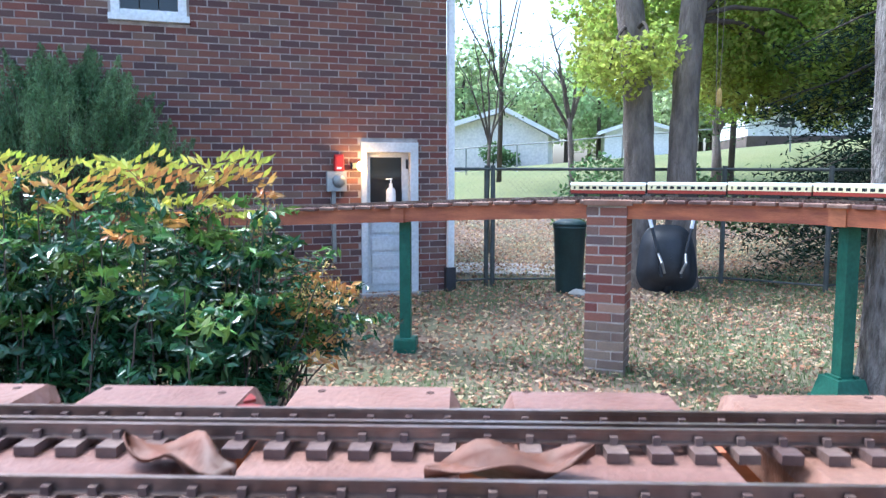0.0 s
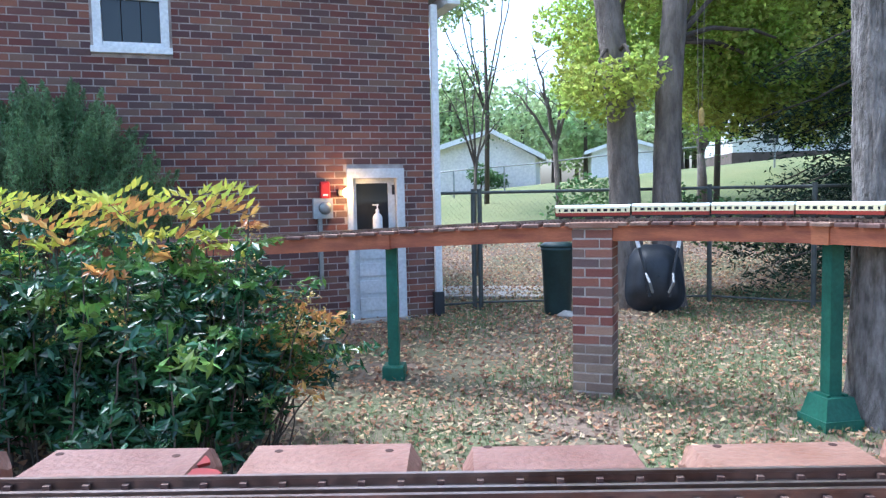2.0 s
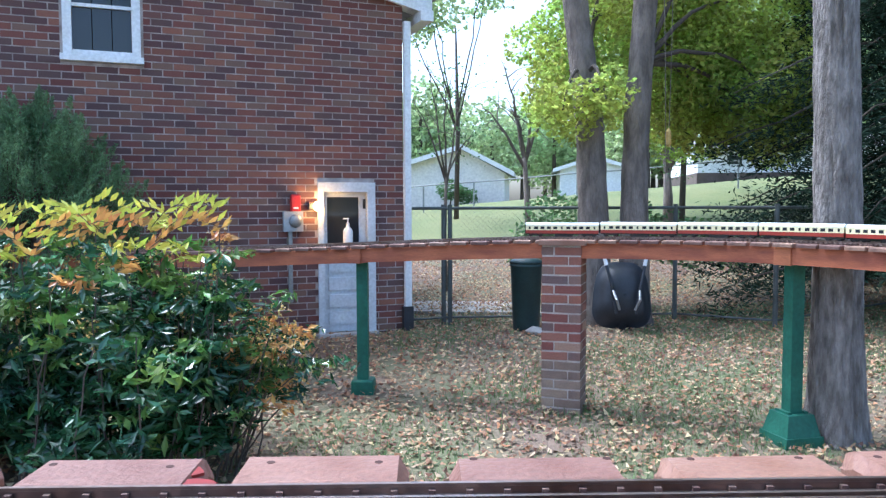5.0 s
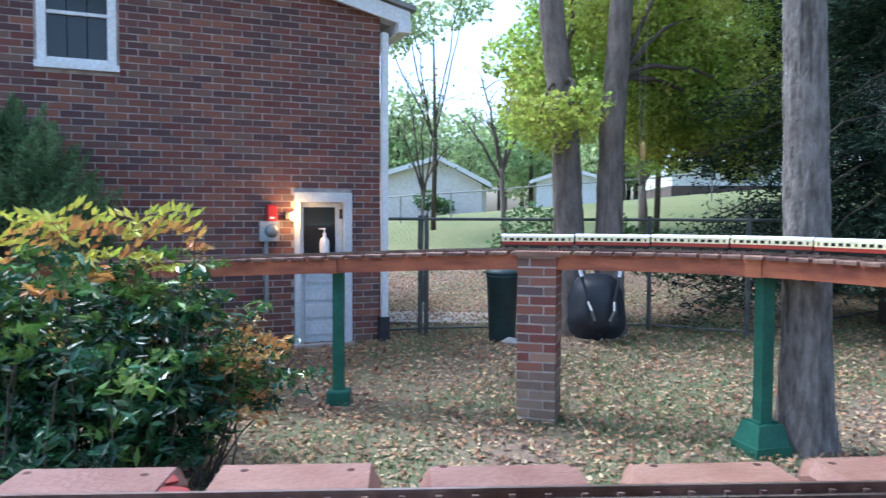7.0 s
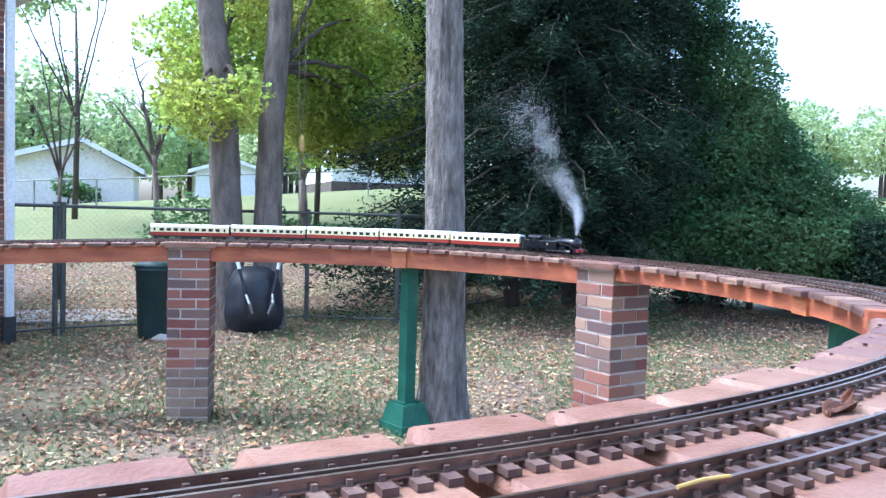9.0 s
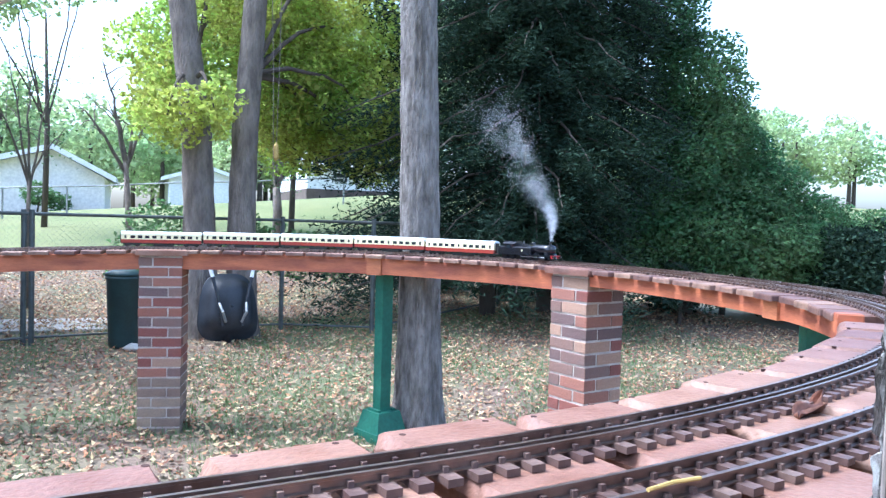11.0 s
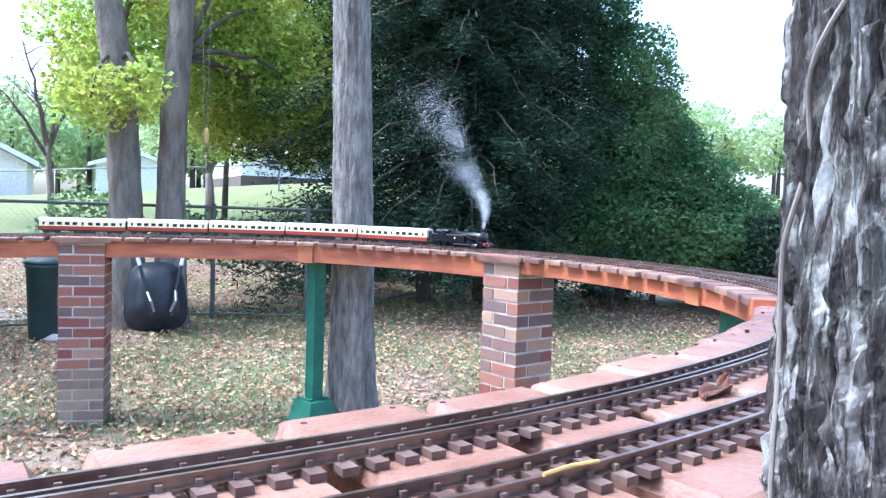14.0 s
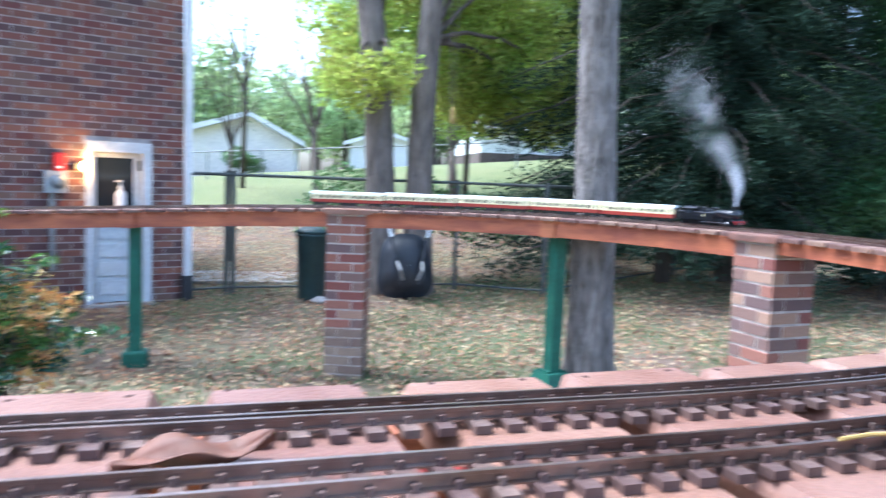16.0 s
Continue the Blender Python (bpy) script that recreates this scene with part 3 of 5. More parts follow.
# window
win = thing("window_1", "white sash window with dark divided panes", "window", (WX, WY, 3.0), kind="structure")
g = Geo()
for lo, hi in (((w0 - 0.005, -0.1, wz0), (w0 + 0.07, 0.022, wz1)), ((w1 - 0.07, -0.1, wz0), (w1 + 0.005, 0.022, wz1)), ((w0 + 0.07, -0.1, wz1 - 0.06), (w1 - 0.07, 0.022, wz1))):
    on_wall(g, lo, hi)
part("window_frame", g, M_WHITE, win)
part("window_sill", on_wall(Geo(), (w0 - 0.03, -0.1, wz0 - 0.03), (w1 + 0.03, 0.05, wz0 + 0.028)), M_WHITE, win, "white sill with flaking paint")
g = Geo()
for z0, z1 in ((wz0 + 0.028, wz0 + 0.075), (3.43, 3.46), (wz1 - 0.1, wz1 - 0.06)):
    on_wall(g, (w0 + 0.07, -0.06, z0), (w1 - 0.07, 0.0, z1))
part("sash_rail", g, M_WHITE, win)
for i in range(3):
    for j in range(2):
        a, b = w0 + 0.07 + i * 0.167, w0 + 0.07 + (i + 1) * 0.167
        c, e = (wz0 + 0.075, 3.43) if j == 0 else (3.46, wz1 - 0.1)
        part("pane", on_wall(Geo(), (a + 0.004, -0.045, c), (b - 0.004, -0.035, e)), M_PANE, win)

# door
door = thing("door_1", "grey-white panelled door with dark glazed upper half", "door", (WX, WY, 0.33), kind="structure")
g = Geo()
for lo, hi in (((d0 - 0.085, -0.1, dz0), (d0, 0.03, dz1 + 0.1)), ((d1, -0.1, dz0), (d1 + 0.06, 0.03, dz1 + 0.1)), ((d0, -0.1, dz1), (d1, 0.03, dz1 + 0.1))):
    on_wall(g, lo, hi)
part("door_casing", g, M_DOOR, door, "white casing")
part("threshold", on_wall(Geo(), (d0 - 0.1, -0.15, dz0 - 0.06), (d1 + 0.08, 0.10, dz0)), M_SLAB, door, "concrete threshold")
g = Geo()
lz = 1.12
on_wall(g, (d0, -0.09, dz0), (d1, -0.05, lz))
on_wall(g, (d0, -0.09, lz), (d0 + 0.07, -0.05, dz1))
on_wall(g, (d1 - 0.05, -0.09, lz), (d1, -0.05, dz1))
on_wall(g, (d0 + 0.07, -0.09, dz1 - 0.05), (d1 - 0.05, -0.05, dz1))
part("leaf", g, M_DOOR, door)
for k in range(4):
    z = dz0 + 0.08 + k * 0.18
    part("panel", on_wall(Geo(), (d0 + 0.07, -0.052, z), (d1 - 0.06, -0.036, z + 0.13)), M_DOOR, door)
part("pane", on_wall(Geo(), (d0 + 0.07, -0.078, lz), (d1 - 0.05, -0.07, dz1 - 0.05)), M_PANE, door, "dark glass")
part("ledge", on_wall(Geo(), (d0 + 0.02, -0.05, lz - 0.02), (d1 - 0.02, 0.02, lz)), M_DOOR, door)
part("hinge", on_wall(Geo(), (d0 + 0.005, -0.05, 1.6), (d0 + 0.03, -0.035, 1.7)), M_BLACK, door, "black hinge")


def turned(g, profile, at, n=20):
    """A body turned about the upright through at; profile: (radius, height) from the foot up."""
    a = np.linspace(0, 2 * np.pi, n, endpoint=False)
    v = np.array([(at[0] + r * math.cos(t), at[1] + r * math.sin(t), at[2] + z) for r, z in profile for t in a])
    k = len(profile)
    f = [(i * n + j, i * n + (j + 1) % n, (i + 1) * n + (j + 1) % n, (i + 1) * n + j) for i in range(k - 1) for j in range(n)]
    f += [tuple(reversed(range(n))), tuple(range((k - 1) * n, k * n))]
    return g.add(v, f)


def wall_point(x, y, z):
    return tuple(WALL @ Vector((x, y, z)))


b_at = wall_point(0.60, -0.015, lz)
bottle = thing("pump_bottle", "white plastic pump bottle on the door ledge", "bottle", b_at)
part("bottle_body", turned(Geo(), [(0.045, 0), (0.05, 0.01), (0.05, 0.25), (0.035, 0.28), (0.018, 0.29), (0.018, 0.31)], b_at), M_WHITE, bottle, smooth=True)
g = turned(Geo(), [(0.02, 0.31), (0.02, 0.33), (0.007, 0.335), (0.007, 0.37), (0.015, 0.372), (0.015, 0.385)], b_at, 12)
box(g, (b_at[0] - 0.05, b_at[1] - 0.008, b_at[2] + 0.37), (b_at[0], b_at[1] + 0.008, b_at[2] + 0.384))
part("pump", g, M_WHITE, bottle)

# meter, red bell, lamp and conduit
meter = thing("meter_box", "grey electric meter box with a round glass dial on the wall", "meter box", wall_point(1.18, 0, 1.47))
part("case", on_wall(Geo(), (1.08, 0.0, 1.375), (1.275, 0.07, 1.575)), M_GREYBOX, meter)
mm = WALL @ Matrix.Translation((1.16, 0.07, 1.48)) @ Matrix.Rotation(-math.pi / 2, 4, "X")
g = turned(Geo(), [(0.065, 0), (0.065, 0.02), (0.05, 0.035), (0.02, 0.04)], (0, 0, 0), 24)
g.v = [v @ np.array(mm.to_3x3()).T + np.array(mm.translation) for v in g.v]
part("dial", g, M_METAL, meter, "round glass dial", smooth=True)
part("conduit", on_wall(Geo(), (1.185, 0.0, 0.66), (1.225, 0.04, 1.375)), M_METAL, meter, "pale conduit pipe")
red = thing("red_box", "small red box with white marks on the wall", "box", wall_point(1.15, 0, 1.65))
g = Geo()
soft_box(g, (1.10, 0.0, 1.578), (1.20, 0.06, 1.745), 0.02, WALL)
part("case", g, M_RED, red)
part("mark", on_wall(Geo(), (1.125, 0.06, 1.60), (1.175, 0.062, 1.62)), M_WHITE, red, "white bar")
lamp_at = wall_point(0.945, 0.11, 1.63)
lamp = thing("wall_lamp", "lit warm bulb on a small wall bracket beside the door", "lamp", lamp_at)
part("bracket", on_wall(Geo(), (0.935, 0.0, 1.60), (1.02, 0.07, 1.66)), M_BLACK, lamp, "dark bracket")
part("bulb", turned(Geo(), [(0.012, -0.045), (0.034, -0.02), (0.036, 0.01), (0.02, 0.035), (0.005, 0.042)], lamp_at, 16), M_LAMP, lamp, "glowing warm bulb", smooth=True)
bulb_data = bpy.data.lights.new("bulb_light", "POINT")
bulb_data.energy, bulb_data.color, bulb_data.shadow_soft_size = 0.7, (1.0, 0.55, 0.2), 0.05
bl = new("bulb_light", bulb_data)
bl.location = Vector(wall_point(0.945, 0.22, 1.63)) * U


# ---- trees ----
def trunk_geo(axis, radii, n=40, rows=70, ridge=0.1, freq=7.0, flare=0.5):
    axis, radii = np.array(axis, float), np.array(radii, float)
    t = np.linspace(0, 1, rows)
    k = np.linspace(0, 1, len(axis))
    p = np.stack([np.interp(t, k, axis[:, i]) for i in range(3)], 1)
    r = np.interp(t, k, radii)
    zrel = p[:, 2] - p[0, 2]
    a = np.linspace(0, 2 * np.pi, n, endpoint=False)
    v = np.zeros((rows, n, 3))
    for i in range(rows):
        for j in range(n):
            c, s = math.cos(a[j]), math.sin(a[j])
            q = noise.noise(Vector((c * freq, s * freq, zrel[i] * 1.6)))
            q2 = noise.noise(Vector((c * freq * 2.7 + 9, s * freq * 2.7, zrel[i] * 4.5)))
            lobes = 1 + flare * math.exp(-zrel[i] * 3.2) * (0.7 + 0.3 * math.sin(3 * a[j] + 1))
            rr = r[i] * lobes * (1 + ridge * (1 - 2 * abs(q)) + ridge * 0.5 * q2)
            v[i, j] = (p[i, 0] + rr * c, p[i, 1] + rr * s, p[i, 2])
    f = [(i * n + j, i * n + (j + 1) % n, (i + 1) * n + (j + 1) % n, (i + 1) * n + j) for i in range(rows - 1) for j in range(n)]
    return Geo().add(v, f)


def limb(g, start, end, r0, r1, sag=0.1, n=7):
    start, end = np.array(start, float), np.array(end, float)
    t = np.linspace(0, 1, 8)[:, None]
    p = start + (end - start) * t + np.array((0, 0, 1)) * sag * np.sin(t * np.pi) + RNG.normal(0, 0.02, (8, 3)) * np.linalg.norm(end - start) * 0.5
    p[0], p[-1] = start, end
    return tube(g, p, np.linspace(r0, r1, 8), n)


# grey trunk beside the loop
t1 = thing("tree", "tall grey-barked tree trunk standing among dead leaves", "tree", (3.27, 5.80, 0.25))
part("trunk", trunk_geo([(3.245, 5.80, 0.12), (3.225, 5.80, 1.5), (3.18, 5.82, 3.0), (3.14, 5.85, 6.5)], [0.140, 0.126, 0.116, 0.10], 72, 220, 0.10, 8, 0.6), M_BARK, t1, smooth=True)
g = Geo()
for q in range(9):
    a = q * 2.4
    limb(g, (3.19, 5.85, 4.6 + 0.2 * q), (3.19 + 1.8 * math.cos(a), 5.85 + 1.8 * math.sin(a), 6.2 + 0.2 * q), 0.05, 0.012)
part("branchwork", g, M_BARK, t1)
g = Geo()
for q in range(14):
    a = q * 2.4
    leaves(g, blob(500, (3.2 + 1.5 * math.cos(a), 5.9 + 1.5 * math.sin(a), 6.3 + 0.12 * q), (0.9, 0.9, 0.5)), 0.09, 0.06)
part("crown", g, M_MAPLE, t1)

BACK_TREES = []
# two trunks behind the wheelbarrow, with the maple crown
t2 = thing("tree", "leaning grey tree trunk with yellowing leaves by the fence", "tree", (2.07, 9.45, 0.34))
part("trunk", trunk_geo([(2.08, 9.45, 0.2), (2.05, 9.55, 1.6), (2.01, 9.62, 2.55), (1.86, 9.7, 3.8), (1.6, 9.8, 6.5)], [0.17, 0.155, 0.145, 0.13, 0.1], 40, 90, 0.1, 7), M_BARK_BROWN, t2, smooth=True)
t3 = thing("tree", "upright grey tree trunk beside its leaning neighbour", "tree", (2.49, 9.42, 0.34))
part("trunk", trunk_geo([(2.50, 9.42, 0.2), (2.49, 9.5, 1.6), (2.52, 9.6, 2.55), (2.61, 9.69, 3.8), (2.75, 9.9, 6.5)], [0.15, 0.14, 0.13, 0.12, 0.09], 40, 90, 0.1, 7), M_BARK_BROWN, t3, smooth=True)
g2, g3, c2, c3 = Geo(), Geo(), Geo(), Geo()
for (x, y, z, rx, ry, rz, n, owner) in (
        (1.75, 10.6, 3.0, 0.55, 0.5, 0.45, 800, 2), (1.9, 10.3, 3.0, 0.55, 0.5, 0.6, 900, 2), (1.7, 9.3, 2.65, 0.38, 0.3, 0.35, 380, 2), (2.15, 9.2, 2.75, 0.3, 0.3, 0.35, 260, 2),
        (1.65, 11.2, 3.7, 0.65, 0.7, 0.5, 900, 2), (2.2, 10.4, 3.9, 0.8, 0.7, 0.7, 1500, 2),
        (3.2, 11.0, 3.5, 0.75, 0.8, 0.9, 2600, 3), (3.7, 11.6, 2.9, 0.9, 0.8, 0.6, 2600, 3), (4.3, 11.0, 3.1, 0.9, 0.8, 0.8, 2600, 3),
        (3.0, 11.4, 4.3, 1.0, 0.9, 0.7, 2600, 3), (4.1, 11.3, 4.2, 1.1, 0.9, 0.8, 2800, 3), (4.6, 11.8, 2.6, 0.7, 0.7, 0.5, 1500, 3),
        (3.5, 12.4, 3.4, 1.4, 0.8, 1.2, 4000, 3), (2.3, 10.9, 4.8, 1.1, 1.2, 0.7, 1900, 2), (3.9, 11.4, 5.3, 1.7, 1.3, 0.8, 3000, 3)):
    leaves(c2 if owner == 2 else c3, blob(int(n * 1.7), (x, y, z), (rx, ry, rz), shell=0.2), 0.072, 0.056, 0.4)
    limb(g2 if owner == 2 else g3, (1.95, 9.66, 3.0) if owner == 2 else (2.57, 9.66, 3.2), (x, y, z), 0.035, 0.008, 0.25)
part("branchwork", g2, M_BARK_DARK, t2)
part("branchwork", g3, M_BARK_DARK, t3)
part("crown", c2, M_MAPLE, t2, "yellow-green autumn leaves")
part("crown", c3, M_MAPLE, t3, "green and yellow autumn leaves")

for n_, (bx, by) in enumerate(((4.6, 18.0), (8.2, 19.5), (-0.5, 20.0))):
    if n_ < 2:
        spread = [(bx + RNG.normal(0, 1.1), by + RNG.normal(0, 0.8), RNG.uniform(3.6, 7.8), 1.3, 1.0, 0.9) for q in range(13)]
    else:
        spread = [(bx + RNG.normal(0, 0.8), by + RNG.normal(0, 0.6), RNG.uniform(5.2, 7.6), 0.8, 0.8, 0.6) for q in range(5)]
    BACK_TREES.append(((bx, by, 1.0), spread))

# lichened trunk close beside the deck
BIG_X, BIG_Y = 2.082, 1.137
big = thing("tree", "thick tree trunk with pale lichened furrowed bark and vines", "tree", (2.085, 1.14, 0.2))


def near_trunk():
    n, rows = 380, 520
    zs = np.linspace(0.15, 2.9, rows)
    v = np.zeros((rows, n, 3))
    for i, z in enumerate(zs):
        cx, cy = BIG_X + 0.012 * (z - 1.4), BIG_Y + 0.01 * (z - 1.4)
        base = 0.198 + 0.05 * math.exp(-(z - 0.15) * 3)
        for j in range(n):
            a = 2 * math.pi * j / n
            c, s = math.cos(a), math.sin(a)
            warp = 0.8 * noise.noise(Vector((c * 4, s * 4, z * 6.0)))
            q = noise.noise(Vector((c * 9.5 + warp, s * 9.5 - warp, z * 3.6)))
            q2 = noise.noise(Vector((c * 30 + warp * 2, s * 30, z * 7.0)))
            q3 = noise.noise(Vector((c * 70, s * 70, z * 60)))
            broken = noise.noise(Vector((c * 11 + 4, s * 11, z * 6.5)))
            furrow = min(1.0, max(0.0, 1.15 - abs(q) * 9.0)) ** 0.8 * min(1.0, max(0.15, 0.75 + broken * 1.6))
            small_f = min(1.0, max(0.0, 1 - abs(q2) * 5.0))
            plate = 0.0045 * math.floor(4 * (0.5 + 0.5 * noise.noise(Vector((c * 16, s * 16, z * 9 + 5)))))
            rr = base - 0.034 * furrow - 0.008 * small_f * (1 - furrow) + 0.005 * q3 + plate - 0.007
            v[i, j] = (cx + rr * c, cy + rr * s, z)
    f = [(i * n + j, i * n + (j + 1) % n, (i + 1) * n + (j + 1) % n, (i + 1) * n + j) for i in range(rows - 1) for j in range(n)]
    return Geo().add(v, f)


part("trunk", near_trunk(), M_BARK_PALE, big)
# upper trunk and crown out of view, added to finish the tree and shade
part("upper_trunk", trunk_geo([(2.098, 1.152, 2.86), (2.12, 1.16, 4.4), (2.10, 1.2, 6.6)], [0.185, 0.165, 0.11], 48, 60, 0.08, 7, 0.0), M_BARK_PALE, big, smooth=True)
g, c = Geo(), Geo()
for q in range(12):
    a = q * 2.4
    end = (2.1 + 1.9 * math.cos(a), 1.2 + 1.9 * math.sin(a), 5.9 + 0.17 * q)
    limb(g, (2.11, 1.18, 4.5 + 0.17 * q), end, 0.05, 0.012, 0.2)
    leaves(c, blob(700, end, (1.0, 1.0, 0.5)), 0.09, 0.06)
part("branchwork", g, M_BARK, big)
part("crown", c, M_MAPLE, big, "unseen green and yellow crown added high above to shade the deck")


def vine(points, r):
    g = Geo()
    p = []
    for a, z, out in points:
        cx, cy = BIG_X + 0.012 * (z - 1.4), BIG_Y + 0.01 * (z - 1.4)
        rr = 0.196 + out
        p.append((cx + rr * math.cos(radians(a)), cy + rr * math.sin(radians(a)), z))
    p = np.array(p)
    t = np.linspace(0, 1, len(p))
    tt = np.linspace(0, 1, 40)
    p = np.stack([np.interp(tt, t, p[:, i]) for i in range(3)], 1)
    p += np.stack([0.004 * np.sin(tt * 31), 0.004 * np.cos(tt * 23), 0 * tt], 1)
    return tube(g, p, r, 7)


M_VINE = material("grey_vine", (0.24, 0.205, 0.18), 0.9, scale=20, fine=90, bump=0.4, depth=0.003)
part("vine", vine([(140, 1.25, 0.006), (141, 1.45, 0.006), (142, 1.6, 0.004), (150, 1.7, 0.003), (165, 1.78, 0.004), (172, 1.9, 0.004), (176, 2.4, 0.004)], 0.002), M_VINE, big, "thin grey vine")
part("vine", vine([(215, 1.5, 0.003), (206, 1.65, 0.004), (200, 1.78, 0.005), (197, 1.9, 0.003), (190, 2.4, 0.003)], 0.0032), M_VINE, big, "thin grey vine")

# bare young trees and the small forked tree behind the fence
def bare_tree(stem, tips, r, label, leaf=120):
    t = thing("tree", label, "tree", stem[0])
    g = tube(Geo(), stem, np.linspace(r, r * 0.6, len(stem)), 9)
    # the lighter bark puts haze into the colour of trunk and branches
    part("trunk", g, M_BARK_BROWN, t, smooth=True)
    g, c = Geo(), Geo()
    top = np.array(stem[-1], float)
    for q, tip in enumerate(tips):
        limb(g, top - np.array((0, 0, 0.05 * q)), tip, r * 0.5, r * 0.12, 0.12)
        for k in range(5):
            u = RNG.uniform(0.35, 0.9)
            mid = top + (np.array(tip) - top) * u
            end = mid + RNG.normal(0, 0.22, 3) + np.array((0, 0, 0.22))
            limb(g, mid, end, r * 0.2, r * 0.06, 0.03, 5)
            leaves(c, end + RNG.normal(0, 0.16, (leaf // 5, 3)), 0.05, 0.035)
    part("branchwork", g, M_BARK_BROWN, t)
    part("crown", c, M_HEDGE, t, "few thin leaves")


bare_tree([(0.20, 11.35, 0.45), (0.19, 11.34, 1.27), (0.21, 11.39, 2.03)], [(0.17, 11.5, 3.45), (0.58, 11.5, 2.6), (-0.25, 11.4, 3.1), (0.45, 11.6, 3.3), (-0.05, 11.3, 3.6)], 0.034, "slender young tree with bare upswept branches", 60)
bare_tree([(1.33, 13.0, 0.6), (1.32, 13.0, 1.37), (1.26, 13.06, 2.38)], [(1.07, 13.09, 3.25), (0.95, 13.1, 3.8), (1.75, 13.2, 3.3), (0.6, 13.0, 3.15), (1.45, 13.1, 3.5)], 0.06, "small dark forked tree with sparse branches", 30)
bare_tree([(3.87, 15.4, 0.9), (3.87, 15.4, 1.75), (3.84, 15.4, 2.2)], [(3.7, 15.4, 3.0), (4.3, 15.4, 2.9), (4.0, 15.5, 3.5)], 0.11, "small dark forked tree on the lawn", 200)


# dark conifer, the paler green tree beside it and the shrubs below
def conifer():
    t = thing("conifer_tree", "large dark drooping evergreen tree", "tree", (6.4, 10.4, 0.35))
    g = Geo()
    for x, y, r in ((5.95, 10.5, 0.10), (6.45, 10.6, 0.09), (6.95, 10.7, 0.10)):
        tube(g, [(x, y, 0.1), (x, y, 1.2), (x + 0.05, y, 8.6)], [r * 1.25, r, r * 0.4], 14)
    part("trunk", g, M_BARK_DARK, t, smooth=True)
    g, c = Geo(), Geo()
    for q in range(270):
        z = 1.25 + 7.3 * (q / 270) ** 1.1
        a = q * 2.399
        reach = 2.45 * (1.1 - 0.4 * z / 8) * RNG.uniform(0.55, 1.15)
        if math.sin(a) < -0.2:
            reach *= 0.8
        root = np.array((6.4, 10.05, z + 0.15))
        tip = root + np.array((1.15 * reach * math.cos(a), 0.9 * reach * math.sin(a), -0.3 - 0.2 * reach))
        limb(g, root, tip, 0.03, 0.005, 0.15, 5)
        n = 1050
        u = RNG.uniform(0.02, 1.03, n)[:, None] ** 0.75
        p = root + (tip - root) * u + RNG.normal(0, 1, (n, 3)) * np.array((0.135, 0.135, 0.10)) * (0.75 + 0.2 * u) - np.array((0, 0, 0.15)) * RNG.random((n, 1))
        leaves(c, p, 0.095, 0.021, 0.7)
    part("branchwork", g, M_BARK_DARK, t)
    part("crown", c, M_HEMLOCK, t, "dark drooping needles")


conifer()


def leafy_tree(base, height, blobs, mat, label, size, per, trunk_r=0.1):
    t = thing("tree", label, "tree", base)
    g = tube(Geo(), [base, (base[0] + 0.05, base[1], base[2] + height * 0.5), (base[0], base[1], base[2] + height)], [trunk_r, trunk_r * 0.8, trunk_r * 0.3], 10)
    part("trunk", g, M_BARK_DARK, t, smooth=True)
    g, c = Geo(), Geo()
    for x, y, z, rx, ry, rz in blobs:
        limb(g, (base[0], base[1], base[2] + height * 0.5), (x, y, z), trunk_r * 0.35, 0.01, 0.1, 5)
        leaves(c, blob(int(per * rx * ry * rz * 8 + 120), (x, y, z), (rx, ry, rz), shell=0.35), size, size * 0.6, 0.45)
    part("branchwork", g, M_BARK_DARK, t)
    part("crown", c, mat, t)
    return t


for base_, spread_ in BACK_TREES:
    leafy_tree(base_, 5.0, spread_, M_HAZED_WOODS, "tall tree on the lawn, its green paled for haze", 0.16, 160 if base_[0] > 0 else 90, 0.07)
leafy_tree((9.06, 10.14, 0.35), 3.4, [(8.54, 9.62, 3.67, 0.78, 0.78, 0.72), (8.93, 9.62, 2.76, 0.98, 0.78, 0.78), (8.28, 9.49, 2.5, 0.78, 0.78, 0.78), (9.58, 9.36, 2.11, 0.78, 0.78, 0.65), (10.1, 8.97, 1.59, 0.78, 0.78, 0.59),
                                   (8.15, 9.75, 4.58, 0.59, 0.65, 0.65), (9.06, 9.36, 1.72, 1.04, 0.78, 0.65), (8.02, 9.36, 1.59, 0.78, 0.65, 0.65), (10.75, 8.32, 1.33, 0.78, 0.78, 0.65), (7.76, 10.66, 4.06, 0.65, 0.65, 0.78)],
           M_HEDGE, "green leafy tree beside the dark evergreen", 0.07, 2400)
leafy_tree((8.25, 9.3, 0.3), 1.3, [(7.69, 9.31, 1.45, 0.7, 0.49, 0.49), (8.53, 9.03, 1.38, 0.7, 0.49, 0.45), (9.37, 8.61, 1.34, 0.7, 0.56, 0.49), (8.11, 9.31, 1.52, 0.56, 0.42, 0.42)], M_HEDGE, "low green shrub under the evergreen", 0.075, 2600, 0.03)
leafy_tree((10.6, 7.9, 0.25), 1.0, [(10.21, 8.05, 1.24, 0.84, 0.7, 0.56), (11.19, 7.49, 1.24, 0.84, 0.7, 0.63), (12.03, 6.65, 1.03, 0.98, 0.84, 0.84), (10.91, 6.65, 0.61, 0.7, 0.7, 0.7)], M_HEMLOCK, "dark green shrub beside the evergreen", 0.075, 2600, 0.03)
